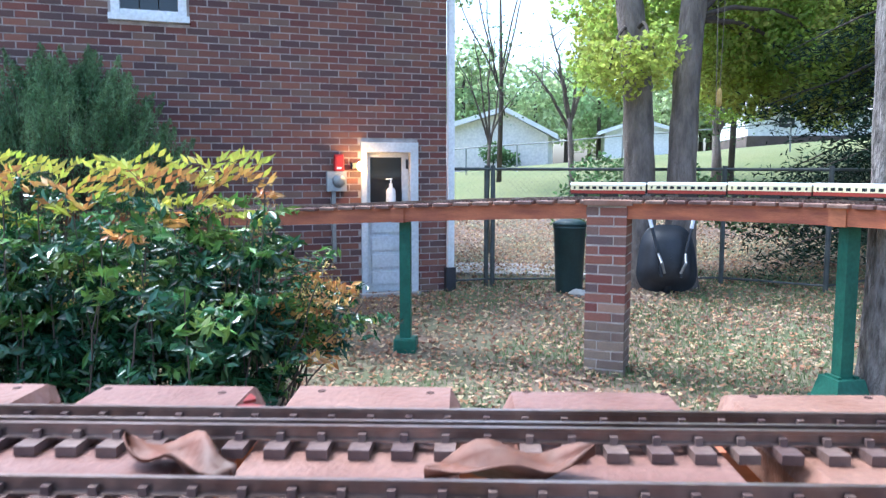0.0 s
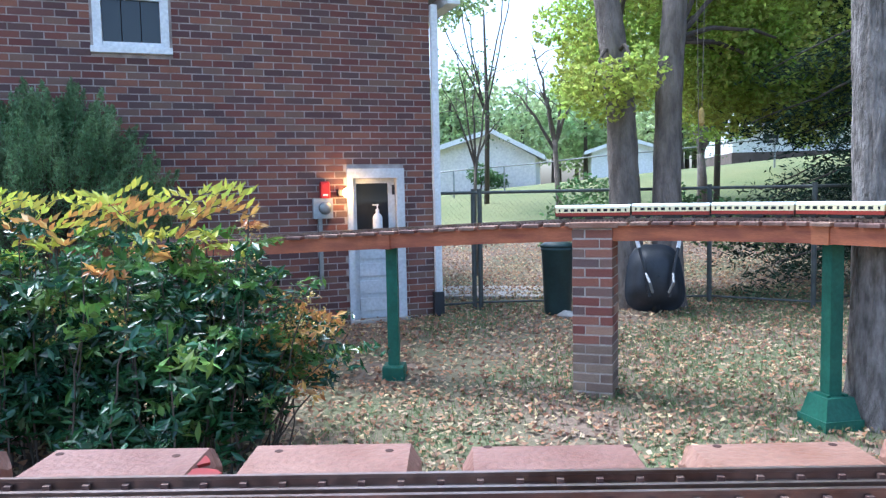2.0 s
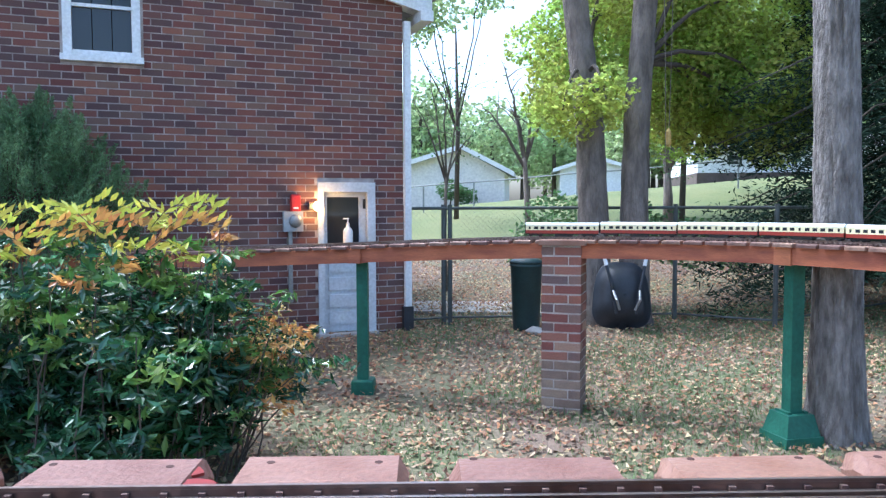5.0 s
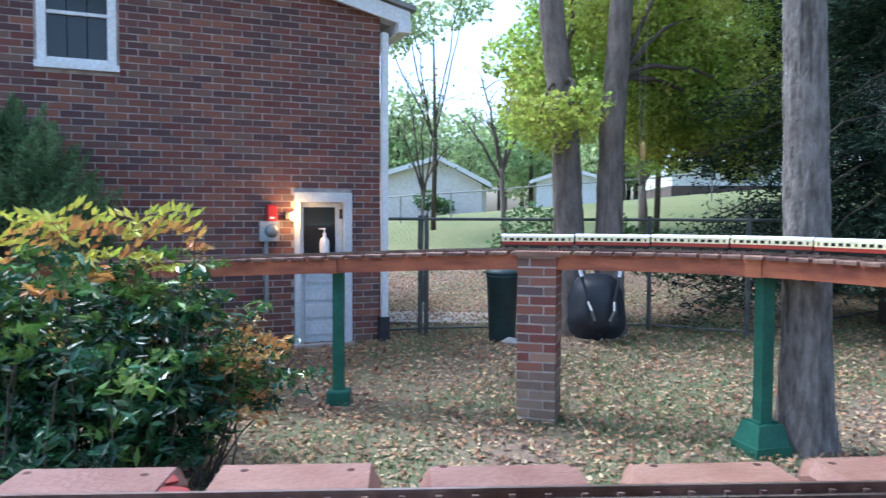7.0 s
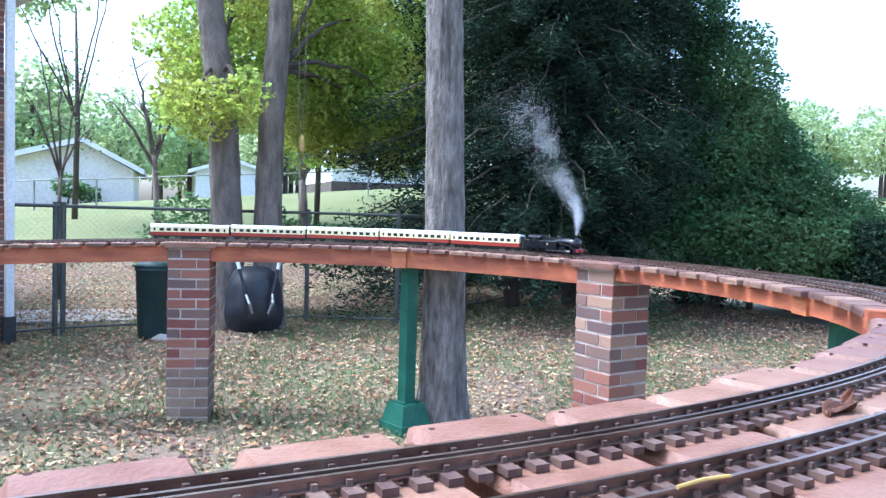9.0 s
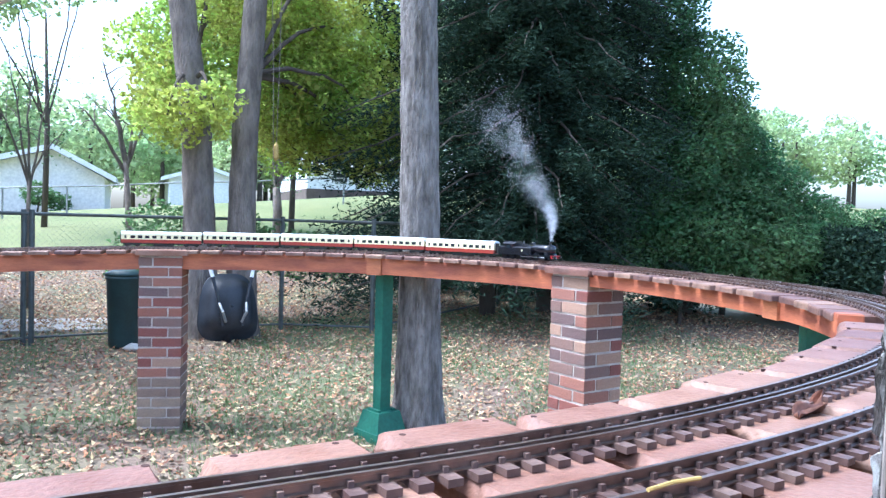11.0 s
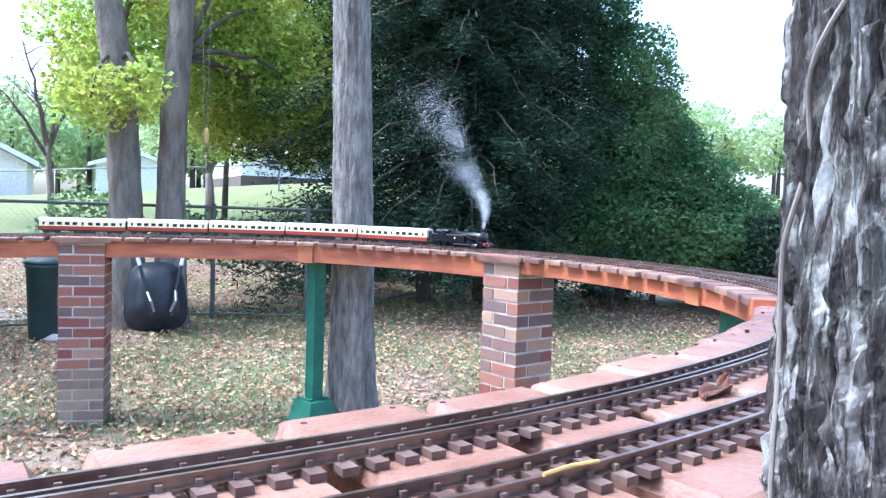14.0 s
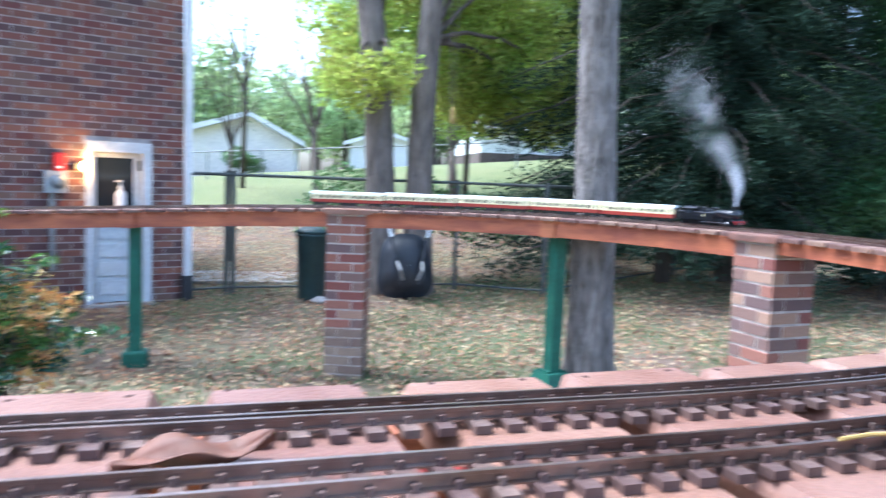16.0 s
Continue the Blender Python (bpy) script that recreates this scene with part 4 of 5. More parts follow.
# dark foliage row added as backing where shade lies under the evergreen
leafy_tree((9.6, 10.0, 0.35), 1.0, [(8.2, 11.4, 0.95, 0.8, 0.6, 0.65), (9.3, 10.6, 0.95, 0.8, 0.6, 0.65), (10.4, 9.8, 0.95, 0.8, 0.6, 0.65), (11.5, 8.8, 0.95, 0.8, 0.6, 0.7), (12.4, 7.6, 1.0, 0.8, 0.8, 0.75), (7.1, 12.2, 0.95, 0.8, 0.6, 0.65), (6.0, 12.9, 0.95, 0.7, 0.5, 0.6)], M_HEMLOCK, "low dark foliage added behind the evergreen in place of shade", 0.11, 900, 0.05)
leafy_tree((1.9, 10.9, 0.4), 0.9, [(1.7, 10.9, 1.45, 0.45, 0.3, 0.35), (2.1, 10.8, 1.2, 0.35, 0.3, 0.4), (2.75, 10.6, 1.3, 0.35, 0.3, 0.35), (1.5, 11.0, 1.05, 0.45, 0.3, 0.45), (3.2, 10.4, 1.2, 0.45, 0.3, 0.35), (3.7, 10.2, 1.15, 0.4, 0.3, 0.3)], M_HEDGE, "thin green bush on the fence", 0.07, 1500, 0.02)


# ---- the nandina bush and the juniper ----
def nandina():
    t = thing("nandina_bush", "dense nandina bush with orange young leaves and pale berries", "bush", (-0.8, 4.9, 0.2))
    canes, crown, light, young, orange, berries = Geo(), Geo(), Geo(), Geo(), Geo(), Geo()
    for q in range(125):
        x = RNG.uniform(-2.2, -0.2)
        y = 4.85 + RNG.normal(0, 0.26)
        if q < 16:
            x, y, top = RNG.uniform(-0.16, 0.14), 4.85 + RNG.normal(0, 0.12), RNG.uniform(0.8, 1.2)
        else:
            top = RNG.uniform(0.8, 1.58) - 0.25 * max(0, x + 0.2)
        foot = (x * 0.9 - 0.12 + RNG.normal(0, 0.05), y, 0.12)
        if q < 16:
            foot = (-0.30 + RNG.normal(0, 0.05), y, 0.12)
        tip = np.array((x + RNG.normal(0, 0.08), y + RNG.normal(0, 0.1), top))
        limb(canes, foot, tip, 0.006, 0.003, 0.0, 5)
        for k in range(10):
            u = RNG.uniform(0.2 if q > 15 else 0.6, 1.0)
            root = np.array(foot) + (tip - np.array(foot)) * u
            a = RNG.uniform(0, 2 * math.pi)
            reach = RNG.uniform(0.14, 0.30)
            out = np.array((math.cos(a), math.sin(a), 0.25)) * reach
            fresh = u > 0.93 and top > 1.3 and k % 2 == 0
            z_here = root[2]
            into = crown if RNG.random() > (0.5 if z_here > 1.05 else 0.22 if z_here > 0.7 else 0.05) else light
            if fresh:
                into = young if RNG.random() < 0.5 else orange
            if q < 16:
                if k % 2:
                    continue
                into = orange if RNG.random() < 0.35 else light if RNG.random() < 0.5 else crown
                reach *= 0.7
            for w in np.linspace(0.25, 1.0, 6):
                c = root + out * w - np.array((0, 0, 0.07)) * w * w
                side = np.array((-math.sin(a), math.cos(a), 0)) * 0.045
                pts = np.array([c + side * (1.1 - 0.4 * w), c - side * (1.1 - 0.4 * w), c + side * 0.3, c - side * 2 * (1 - w)]) + RNG.normal(0, 0.012, (4, 3))
                leaves(into, pts, 0.06 if q < 16 else 0.092, 0.024 if q < 16 else 0.032, 0.35, up=1.5)
        if q % 3 == 0 or q < 16:
            for k in range(26):
                c = tip + RNG.normal(0, 1, 3) * np.array((0.035, 0.035, 0.06)) - np.array((0, 0, 0.10))
                leaves(berries, c + RNG.normal(0, 0.003, (3, 3)), 0.014, 0.012, 0.3)
    # arching fresh sprays on top, with paired leaflets
    for q in range(34):
        low = q % 2
        x = RNG.uniform(-1.95, -0.42)
        c0 = np.array((x, 4.6 + RNG.normal(0, 0.12), (1.36 if low else 1.44) + RNG.uniform(0, 0.10)))
        a = RNG.uniform(-0.35, 0.5) + (math.pi if RNG.random() < 0.3 else 0)
        ahead = np.array((math.cos(a), math.sin(a), 0.0))
        across = np.array((-math.sin(a), math.cos(a), 0.0))
        reach = RNG.uniform(0.22, 0.36)
        spine = [c0 + ahead * reach * w + np.array((0, 0, 0.13 * math.sin(w * 2.3))) for w in np.linspace(0, 1, 7)]
        tube(canes, spine, np.linspace(0.003, 0.0012, 7), 4, False)
        for w, c in zip(np.linspace(0, 1, 7), spine):
            for sy in (-1, 1):
                d = ahead * 0.55 + across * sy * 0.5 + np.array((0, 0, RNG.uniform(0.35, 0.75))) + RNG.normal(0, 0.12, 3)
                d /= np.linalg.norm(d)
                side = np.cross(d, across + np.array((0, 0, 0.4)))
                side /= np.linalg.norm(side)
                L, W = RNG.uniform(0.06, 0.10), RNG.uniform(0.02, 0.028)
                (orange if low and RNG.random() < 0.8 else young).add([c, c + d * L * 0.45 + side * W / 2, c + d * L, c + d * L * 0.45 - side * W / 2], [(0, 1, 2), (0, 2, 3)])
    part("cane_growth", canes, M_BARK_DARK, t)
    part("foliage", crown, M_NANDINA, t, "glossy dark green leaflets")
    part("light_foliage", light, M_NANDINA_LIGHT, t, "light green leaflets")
    part("young_foliage", young, M_NANDINA_NEW, t, "yellow-green young leaflets")
    part("orange_foliage", orange, M_NANDINA_ORANGE, t, "orange young leaflets")
    part("berry_growth", berries, M_BERRY, t, "pale yellow berry clusters")


nandina()


def juniper():
    t = thing("juniper_bush", "feathery rounded green juniper against the brick wall", "bush", (-3.0, 7.0, 0.25))
    g, c = Geo(), Geo()
    root = np.array((-3.05, 7.0, 0.6))
    for q in range(300):
        a, e = RNG.uniform(0, 2 * math.pi), RNG.uniform(-0.25, 1.45)
        r = RNG.uniform(0.7, 1.02)
        tip = np.array((-3.0 + 1.06 * r * math.cos(a) * math.cos(e), 6.95 + 0.7 * r * math.sin(a) * math.cos(e), 1.22 + 1.2 * r * math.sin(e)))
        limb(g, (-3.05, 7.0, 0.4), tip, 0.010, 0.003, 0.05, 4)
        # each plume sweeps out and up from the branch, widest at its foot
        d = tip - root
        d = d / np.linalg.norm(d) + np.array((0, 0, 0.55)) + RNG.normal(0, 0.2, 3)
        d = d / np.linalg.norm(d)
        n = 330
        u = RNG.random((n, 1))
        p = tip + d * (u - 0.45) * 0.46 + RNG.normal(0, 1, (n, 3)) * 0.072 * (1.05 - u)
        leaves(c, p, 0.05, 0.009, -0.4)
    part("branchwork", g, M_BARK_DARK, t)
    part("foliage", c, M_JUNIPER, t)


juniper()

# ---- chain-link fence ----
fence = thing("chain_link_fence", "weathered chain-link fence with pipe rails and gate posts", "fence", (0.45, 9.3, 0.33))
F_PTS = [(-0.02, 9.08), (0.45, 9.25), (2.98, 9.75), (3.95, 9.35), (6.5, 11.3), (10.5, 12.6)]
F_TOP = 1.60
g = Geo()
for n, (x, y) in enumerate(F_PTS):
    for dx in ((0.0,) if n != 1 else (-0.035, 0.035)):
        z0 = float(ground_z(np.array(x), np.array(y)))
        part("fence_post", tube(Geo(), [(x + dx, y, z0 - 0.1), (x + dx, y, F_TOP + 0.04)], 0.026, 10), M_FENCE, fence)
for (x0, y0), (x1, y1) in zip(F_PTS, F_PTS[1:]):
    z0, z1 = (float(ground_z(np.array(a), np.array(b))) for a, b in ((x0, y0), (x1, y1)))
    part("top_rail", tube(Geo(), [(x0, y0, F_TOP), (x1, y1, F_TOP)], 0.017, 8), M_FENCE, fence)
    part("bottom_rail", tube(Geo(), [(x0, y0, z0 + 0.08), (x1, y1, z1 + 0.08)], 0.012, 8), M_FENCE, fence)
    if x0 < 0:
        part("middle_rail", tube(Geo(), [(x0, y0, 1.06), (x1, y1, 1.06)], 0.012, 8), M_FENCE, fence)
    g = Geo()
    length = math.hypot(x1 - x0, y1 - y0)
    hgt = F_TOP - 0.42
    step = 0.06
    for k in range(int((length + hgt) / step)):
        for sgn in (1, -1):
            p, q = (k * step - hgt, 0.0), (k * step, hgt)
            if sgn < 0:
                p, q = (p[0], hgt), (q[0], 0.0)
            ta, tb = max(0.0, -p[0] / hgt), min(1.0, (length - p[0]) / hgt)
            if ta >= tb:
                continue
            pts = []
            for t in (ta, tb):
                u, z = (p[0] + (q[0] - p[0]) * t) / length, p[1] + (q[1] - p[1]) * t
                pts.append((x0 + (x1 - x0) * u, y0 + (y1 - y0) * u, 0.42 + z))
            tube(g, pts, 0.0008, 3, False)
    tagged(part("wire_mesh", g, M_FENCE, fence), kind="stuff")

# ---- wheelbarrow, bin, slab ----
barrow = thing("wheelbarrow", "black wheelbarrow tipped up against the tree trunks", "wheelbarrow", (2.33, 9.1, 0.33))
BM = Matrix.Translation((2.33, 9.02, 0.33)) @ Matrix.Rotation(radians(-9), 4, "X") @ Matrix.Rotation(radians(8), 4, "Z")
g = Geo()
n = 36
prof = [(0.02, 0.10), (0.55, 0.10), (0.80, 0.04), (1.0, -0.06), (1.04, -0.06), (1.03, -0.08), (0.78, 0.02), (0.5, 0.07), (0.02, 0.07)]
v = []
for r, d in prof:
    for k in range(n):
        a = 2 * math.pi * k / n
        c, s = math.cos(a), math.sin(a)
        c, s = math.copysign(abs(c) ** 0.6, c), math.copysign(abs(s) ** 0.6, s)
        v.append((0.29 * r * c * (1 - 0.14 * s), -d, 0.36 + 0.34 * r * s))
f = [(i * n + j, i * n + (j + 1) % n, (i + 1) * n + (j + 1) % n, (i + 1) * n + j) for i in range(len(prof) - 1) for j in range(n)] + [tuple(range(n))]
v = np.array(v) @ np.array(BM.to_3x3()).T + np.array(BM.translation)
part("tray", g.add(v, f), M_BLACK, barrow, "black tray", smooth=True)
for sx in (-1, 1):
    pts = [tuple(BM @ Vector(p)) for p in ((sx * 0.10, -0.13, 0.16), (sx * 0.15, -0.14, 0.45), (sx * 0.20, -0.12, 0.66))]
    part("handle", tube(Geo(), pts, 0.017, 10), M_BLACK, barrow, "black steel handle tube")
    pts = [tuple(BM @ Vector(p)) for p in ((sx * 0.20, -0.12, 0.66), (sx * 0.255, -0.09, 0.90))]
    part("grip", tube(Geo(), pts, 0.02, 10), M_WHITE, barrow, "pale grip")
    pts = [tuple(BM @ Vector(p)) for p in ((sx * 0.14, -0.14, 0.40), (sx * 0.12, -0.22, 0.30), (sx * 0.08, -0.17, 0.20))]
    part("leg", tube(Geo(), pts, 0.014, 8), M_METAL, barrow, "grey steel leg")
pts = [tuple(BM @ Vector((0.11 * math.cos(a) * 0.25, -0.02 + 0.02 * math.sin(a), 0.03))) for a in (0, 1)]
g = turned(Geo(), [(0.07, -0.04), (0.12, -0.03), (0.12, 0.03), (0.07, 0.04)], (0, 0, 0), 20)
wm = BM @ Matrix.Translation((0, 0.1, 0.10)) @ Matrix.Rotation(math.pi / 2, 4, "Y")
g.v = [v @ np.array(wm.to_3x3()).T + np.array(wm.translation) for v in g.v]
part("wheel", g, M_BLACK, barrow, "black rubber wheel", smooth=True)

bin_ = thing("rubbish_bin", "dark green plastic rubbish bin by the fence", "bin", (1.32, 9.0, 0.33))
part("bin_body", turned(Geo(), [(0.135, 0.0), (0.14, 0.02), (0.165, 0.66), (0.175, 0.67), (0.175, 0.70), (0.16, 0.70)], (1.32, 9.0, 0.32), 28), M_BIN, bin_, smooth=True)
part("lid", turned(Geo(), [(0.178, 0.70), (0.178, 0.725), (0.10, 0.76), (0.02, 0.765)], (1.32, 9.0, 0.32), 28), M_BIN, bin_, "dark domed lid", smooth=True)
rock = thing("stone", "pale stone lying by the rubbish bin", "stone", (1.42, 8.8, 0.3))
v = blob(60, (0, 0, 0), (0.09, 0.06, 0.045), shell=0.99)
bm = bmesh.new()
for p in v:
    bm.verts.new((np.array(p) + (1.42, 8.8, 0.335)) * U)
bmesh.ops.convex_hull(bm, input=bm.verts)
me = bpy.data.meshes.new("stone_body")
bm.to_mesh(me)
bm.free()
me.materials.append(M_SLAB)
ob = new("stone_body", me)
ob.parent = rock
ob.matrix_parent_inverse = rock.matrix_basis.inverted()
slab = thing("concrete_path", "worn pale path beyond the gate", "path", (0.7, 10.8, 0.38), kind="structure")
part("path_slab", box(Geo(), (-0.4, 9.9, 0.2), (1.6, 10.9, 0.372)), M_SLAB, slab)


# ---- far houses and woods ----
def far_house(x0, x1, y, z0, wall_h, ridge, mat, gable_front, label, base=None, peak=0.45, roof_mat=None):
    h = thing("house", label, "house", ((x0 + x1) / 2, y, z0))
    part("wall", box(Geo(), (x0, y, z0 - 0.6), (x1, y + 6, z0 + wall_h)), mat, h)
    g = Geo()
    if gable_front:
        xm = x0 + (x1 - x0) * peak
        e = 0.35
        v = [(x0 - e, y - e, z0 + wall_h - 0.1), (xm, y - e, z0 + ridge), (x1 + e, y - e, z0 + wall_h - 0.1), (x0 - e, y + 6, z0 + wall_h - 0.1), (xm, y + 6, z0 + ridge), (x1 + e, y + 6, z0 + wall_h - 0.1)]
        v += [(a, b, c + 0.12) for a, b, c in v]
        f = [(0, 3, 4, 1), (1, 4, 5, 2), (6, 7, 10, 9), (7, 8, 11, 10), (0, 1, 7, 6), (1, 2, 8, 7), (2, 5, 11, 8), (3, 0, 6, 9), (3, 9, 10, 4), (4, 10, 11, 5)]
        part("roof", g.add(v, f), roof_mat or M_SHINGLE, h)
        part("gable", Geo().add([(x0, y, z0 + wall_h), (x1, y, z0 + wall_h), (xm, y, z0 + ridge - 0.05), (x0, y + 0.2, z0 + wall_h), (x1, y + 0.2, z0 + wall_h), (xm, y + 0.2, z0 + ridge - 0.05)],
                                [(0, 1, 2), (5, 4, 3), (0, 3, 4, 1), (1, 4, 5, 2), (2, 5, 3, 0)]), mat, h)
        part("fascia", Geo().add([(x0 - e, y - e - 0.03, z0 + wall_h - 0.15), (xm, y - e - 0.03, z0 + ridge - 0.05), (x1 + e, y - e - 0.03, z0 + wall_h - 0.15), (x1 + e, y - e - 0.03, z0 + wall_h + 0.03), (xm, y - e - 0.03, z0 + ridge + 0.13), (x0 - e, y - e - 0.03, z0 + wall_h + 0.03)],
                                 [(0, 1, 4, 5), (1, 2, 3, 4)]), M_WHITE, h)
    else:
        v = [(x0 - 0.4, y - 0.4, z0 + wall_h), (x1 + 0.4, y - 0.4, z0 + wall_h), (x1 + 0.4, y + 3, z0 + ridge), (x0 - 0.4, y + 3, z0 + ridge), (x1 + 0.4, y + 6.4, z0 + wall_h), (x0 - 0.4, y + 6.4, z0 + wall_h)]
        part("roof", g.add(v, [(0, 1, 2, 3), (3, 2, 4, 5)]), M_SHINGLE, h)
    if base:
        part("base_wall", box(Geo(), (x0 - 0.03, y - 0.03, z0 - 0.6), (x1 + 0.03, y + 6, z0 + base)), M_BASE, h, "dark base wall")
    for wx in () if not base else np.linspace(x0 + 0.9, x1 - 1.5, 2):
        w = part("window", box(Geo(), (wx, y - 0.04, z0 + wall_h * 0.45), (wx + 0.6, y + 0.02, z0 + wall_h * 0.85)), M_WHITE, h)
        part("pane", box(Geo(), (wx + 0.06, y - 0.06, z0 + wall_h * 0.45 + 0.06), (wx + 0.54, y - 0.04, z0 + wall_h * 0.85 - 0.06)), M_PANE, w)
    return h


far_house(-4.2, 0.4, 29.0, 1.75, 1.05, 1.95, M_PINK, True, "white gabled house with pale roof across the lawn", None, 0.66, M_SHINGLE_PALE)
far_house(7.0, 13.0, 28.0, 2.45, 1.05, 1.9, M_SIDING, False, "low house with pale siding and dark base", 0.25)
leafy_tree((-1.5, 28.0, 1.6), 0.6, [(-1.5, 28.0, 2.15, 0.5, 0.4, 0.38), (-0.9, 28.2, 1.95, 0.4, 0.4, 0.3)], M_HEDGE, "rounded green shrub before the white house", 0.12, 900, 0.03)
far_house(2.8, 6.2, 40.0, 2.2, 1.2, 1.75, M_SIDING, True, "distant white house among trees", None, 0.5, M_SHINGLE_PALE)
far_fence = thing("far_fence", "thin pale fence across the far lawn", "fence", (0, 22.0, 1.4))
for x in np.arange(-3.0, 7.0, 1.4):
    z = float(ground_z(np.array(x), np.array(22.0)))
    part("fence_post", tube(Geo(), [(x, 22.0, z - 0.1), (x, 22.0, z + 0.75)], 0.025, 6), M_METAL, far_fence)
part("fence_rail", tube(Geo(), [(x, 22.0, float(ground_z(np.array(x), np.array(22.0))) + 0.74) for x in np.linspace(-3, 6.8, 12)], 0.022, 6), M_METAL, far_fence)

rng = np.random.default_rng(11)
g, gt = Geo(), Geo()
for k in range(150):
    x = rng.uniform(-26, 46)
    y = rng.uniform(38, 60)
    top = rng.uniform(3.4, 6.5) + (2.5 if x > 9 else 0) + (1.8 if x < -3 else 0)
    z = float(ground_z(np.array(x), np.array(y)))
    tube(gt, [(x, y, z), (x, y, z + top * 0.7)], [0.16, 0.08], 6)
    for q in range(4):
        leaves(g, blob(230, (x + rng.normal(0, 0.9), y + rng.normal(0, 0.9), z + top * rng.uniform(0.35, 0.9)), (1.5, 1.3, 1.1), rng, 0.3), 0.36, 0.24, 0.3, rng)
tagged(part("far_woods", g, M_HAZED_WOODS), "green woods beyond the houses, haze put into the leaf colour", "woods", kind="stuff")
tagged(part("far_trunks", gt, M_BARK_DARK), "thin trunks of the far woods", "woods", kind="stuff")

# ---- leaf litter and grass ----
rng = np.random.default_rng(5)
n = 120000
x, y = rng.uniform(-4.0, 9.5, n), rng.uniform(-2.0, 15.0, n)
z = ground_z(x, y) + rng.uniform(0.004, 0.028, n)
g = Geo()
c = np.stack([x, y, z], 1)
a = rng.uniform(0, 2 * np.pi, n)
L, W = rng.uniform(0.02, 0.06, n), rng.uniform(0.015, 0.044, n)
d = np.stack([np.cos(a), np.sin(a), rng.normal(0, 0.25, n)], 1)
sd = np.stack([-np.sin(a), np.cos(a), rng.normal(0, 0.25, n)], 1)
lift = np.array((0, 0, 1.0)) * (rng.uniform(-0.004, 0.022, n))[:, None]
v = np.stack([c - d * L[:, None] / 2 + lift, c + sd * W[:, None] / 2, c + d * L[:, None] / 2 + lift, c - sd * W[:, None] / 2], 1).reshape(-1, 3)
q = np.arange(n)[:, None] * 4
g.add(v, np.concatenate([q + (0, 1, 2), q + (0, 2, 3)]).tolist())
tagged(part("leaf_litter", g, M_LITTER), "scattered brown and tan dead leaves", "leaf litter", kind="stuff")
n = 110000
x, y = rng.uniform(-2.5, 8.0, n), rng.uniform(2.0, 11.0, n)
keep = (np.sin(x * 1.9 + 1) * np.cos(y * 1.4) + 0.5 * np.sin(3.1 * x - 2.2 * y) + 0.6 * np.clip((x - 0.8) / 1.5, -1, 1)) > rng.uniform(-0.6, 0.9, n)
x, y = x[keep], y[keep]
n = len(x)
z = ground_z(x, y)
a = rng.uniform(0, 2 * np.pi, n)
hh, ww = rng.uniform(0.03, 0.075, n), 0.0035
lean = rng.normal(0, 0.025, (n, 2))
v = np.stack([np.stack([x - ww * np.cos(a), y - ww * np.sin(a), z], 1), np.stack([x + ww * np.cos(a), y + ww * np.sin(a), z], 1), np.stack([x + lean[:, 0], y + lean[:, 1], z + hh], 1)], 1).reshape(-1, 3)
q = np.arange(n)[:, None] * 3
tagged(part("grass_tufts", Geo().add(v, (q + (0, 1, 2)).tolist()), M_GRASS), "short thin grass blades", "grass", kind="stuff")


# ---- the model train on the inner track ----
R_TRAIN = R_IN + 0.150
M_STEEL = material("bright_steel", (0.45, 0.45, 0.46), 0.35, 0.9, scale=9, fine=60, bump=0)
M_DARKWIN = pane_material("coach_pane")


def wheel_set(parent, x, r, name="wheel"):
    for sy in (-1, 1):
        g = turned(Geo(), [(r, -0.003), (r, 0.002), (r * 1.08, 0.002), (r * 1.08, 0.003)], (0, 0, 0), 18)
        m = Matrix.Translation((x, sy * 0.0195, 0.019 + r)) @ Matrix.Rotation(math.pi / 2, 4, "X")
        g.v = [v @ np.array(m.to_3x3()).T + np.array(m.translation) for v in g.v]
        part(name, g, M_LOCO, parent, "black wheel")


def arched(g, x0, x1, half, z0, rise, n=10):
    ring = [(half * math.cos(a), z0 + rise * math.sin(a)) for a in np.linspace(0, math.pi, n)]
    k = len(ring)
    v = [(x0, y, z) for y, z in ring] + [(x1, y, z) for y, z in ring]
    f = [(j, j + 1, k + j + 1, k + j) for j in range(k - 1)] + [tuple(reversed(range(k))), tuple(range(k, 2 * k)), (k - 1, 0, k, 2 * k - 1)]
    return g.add(v, f)


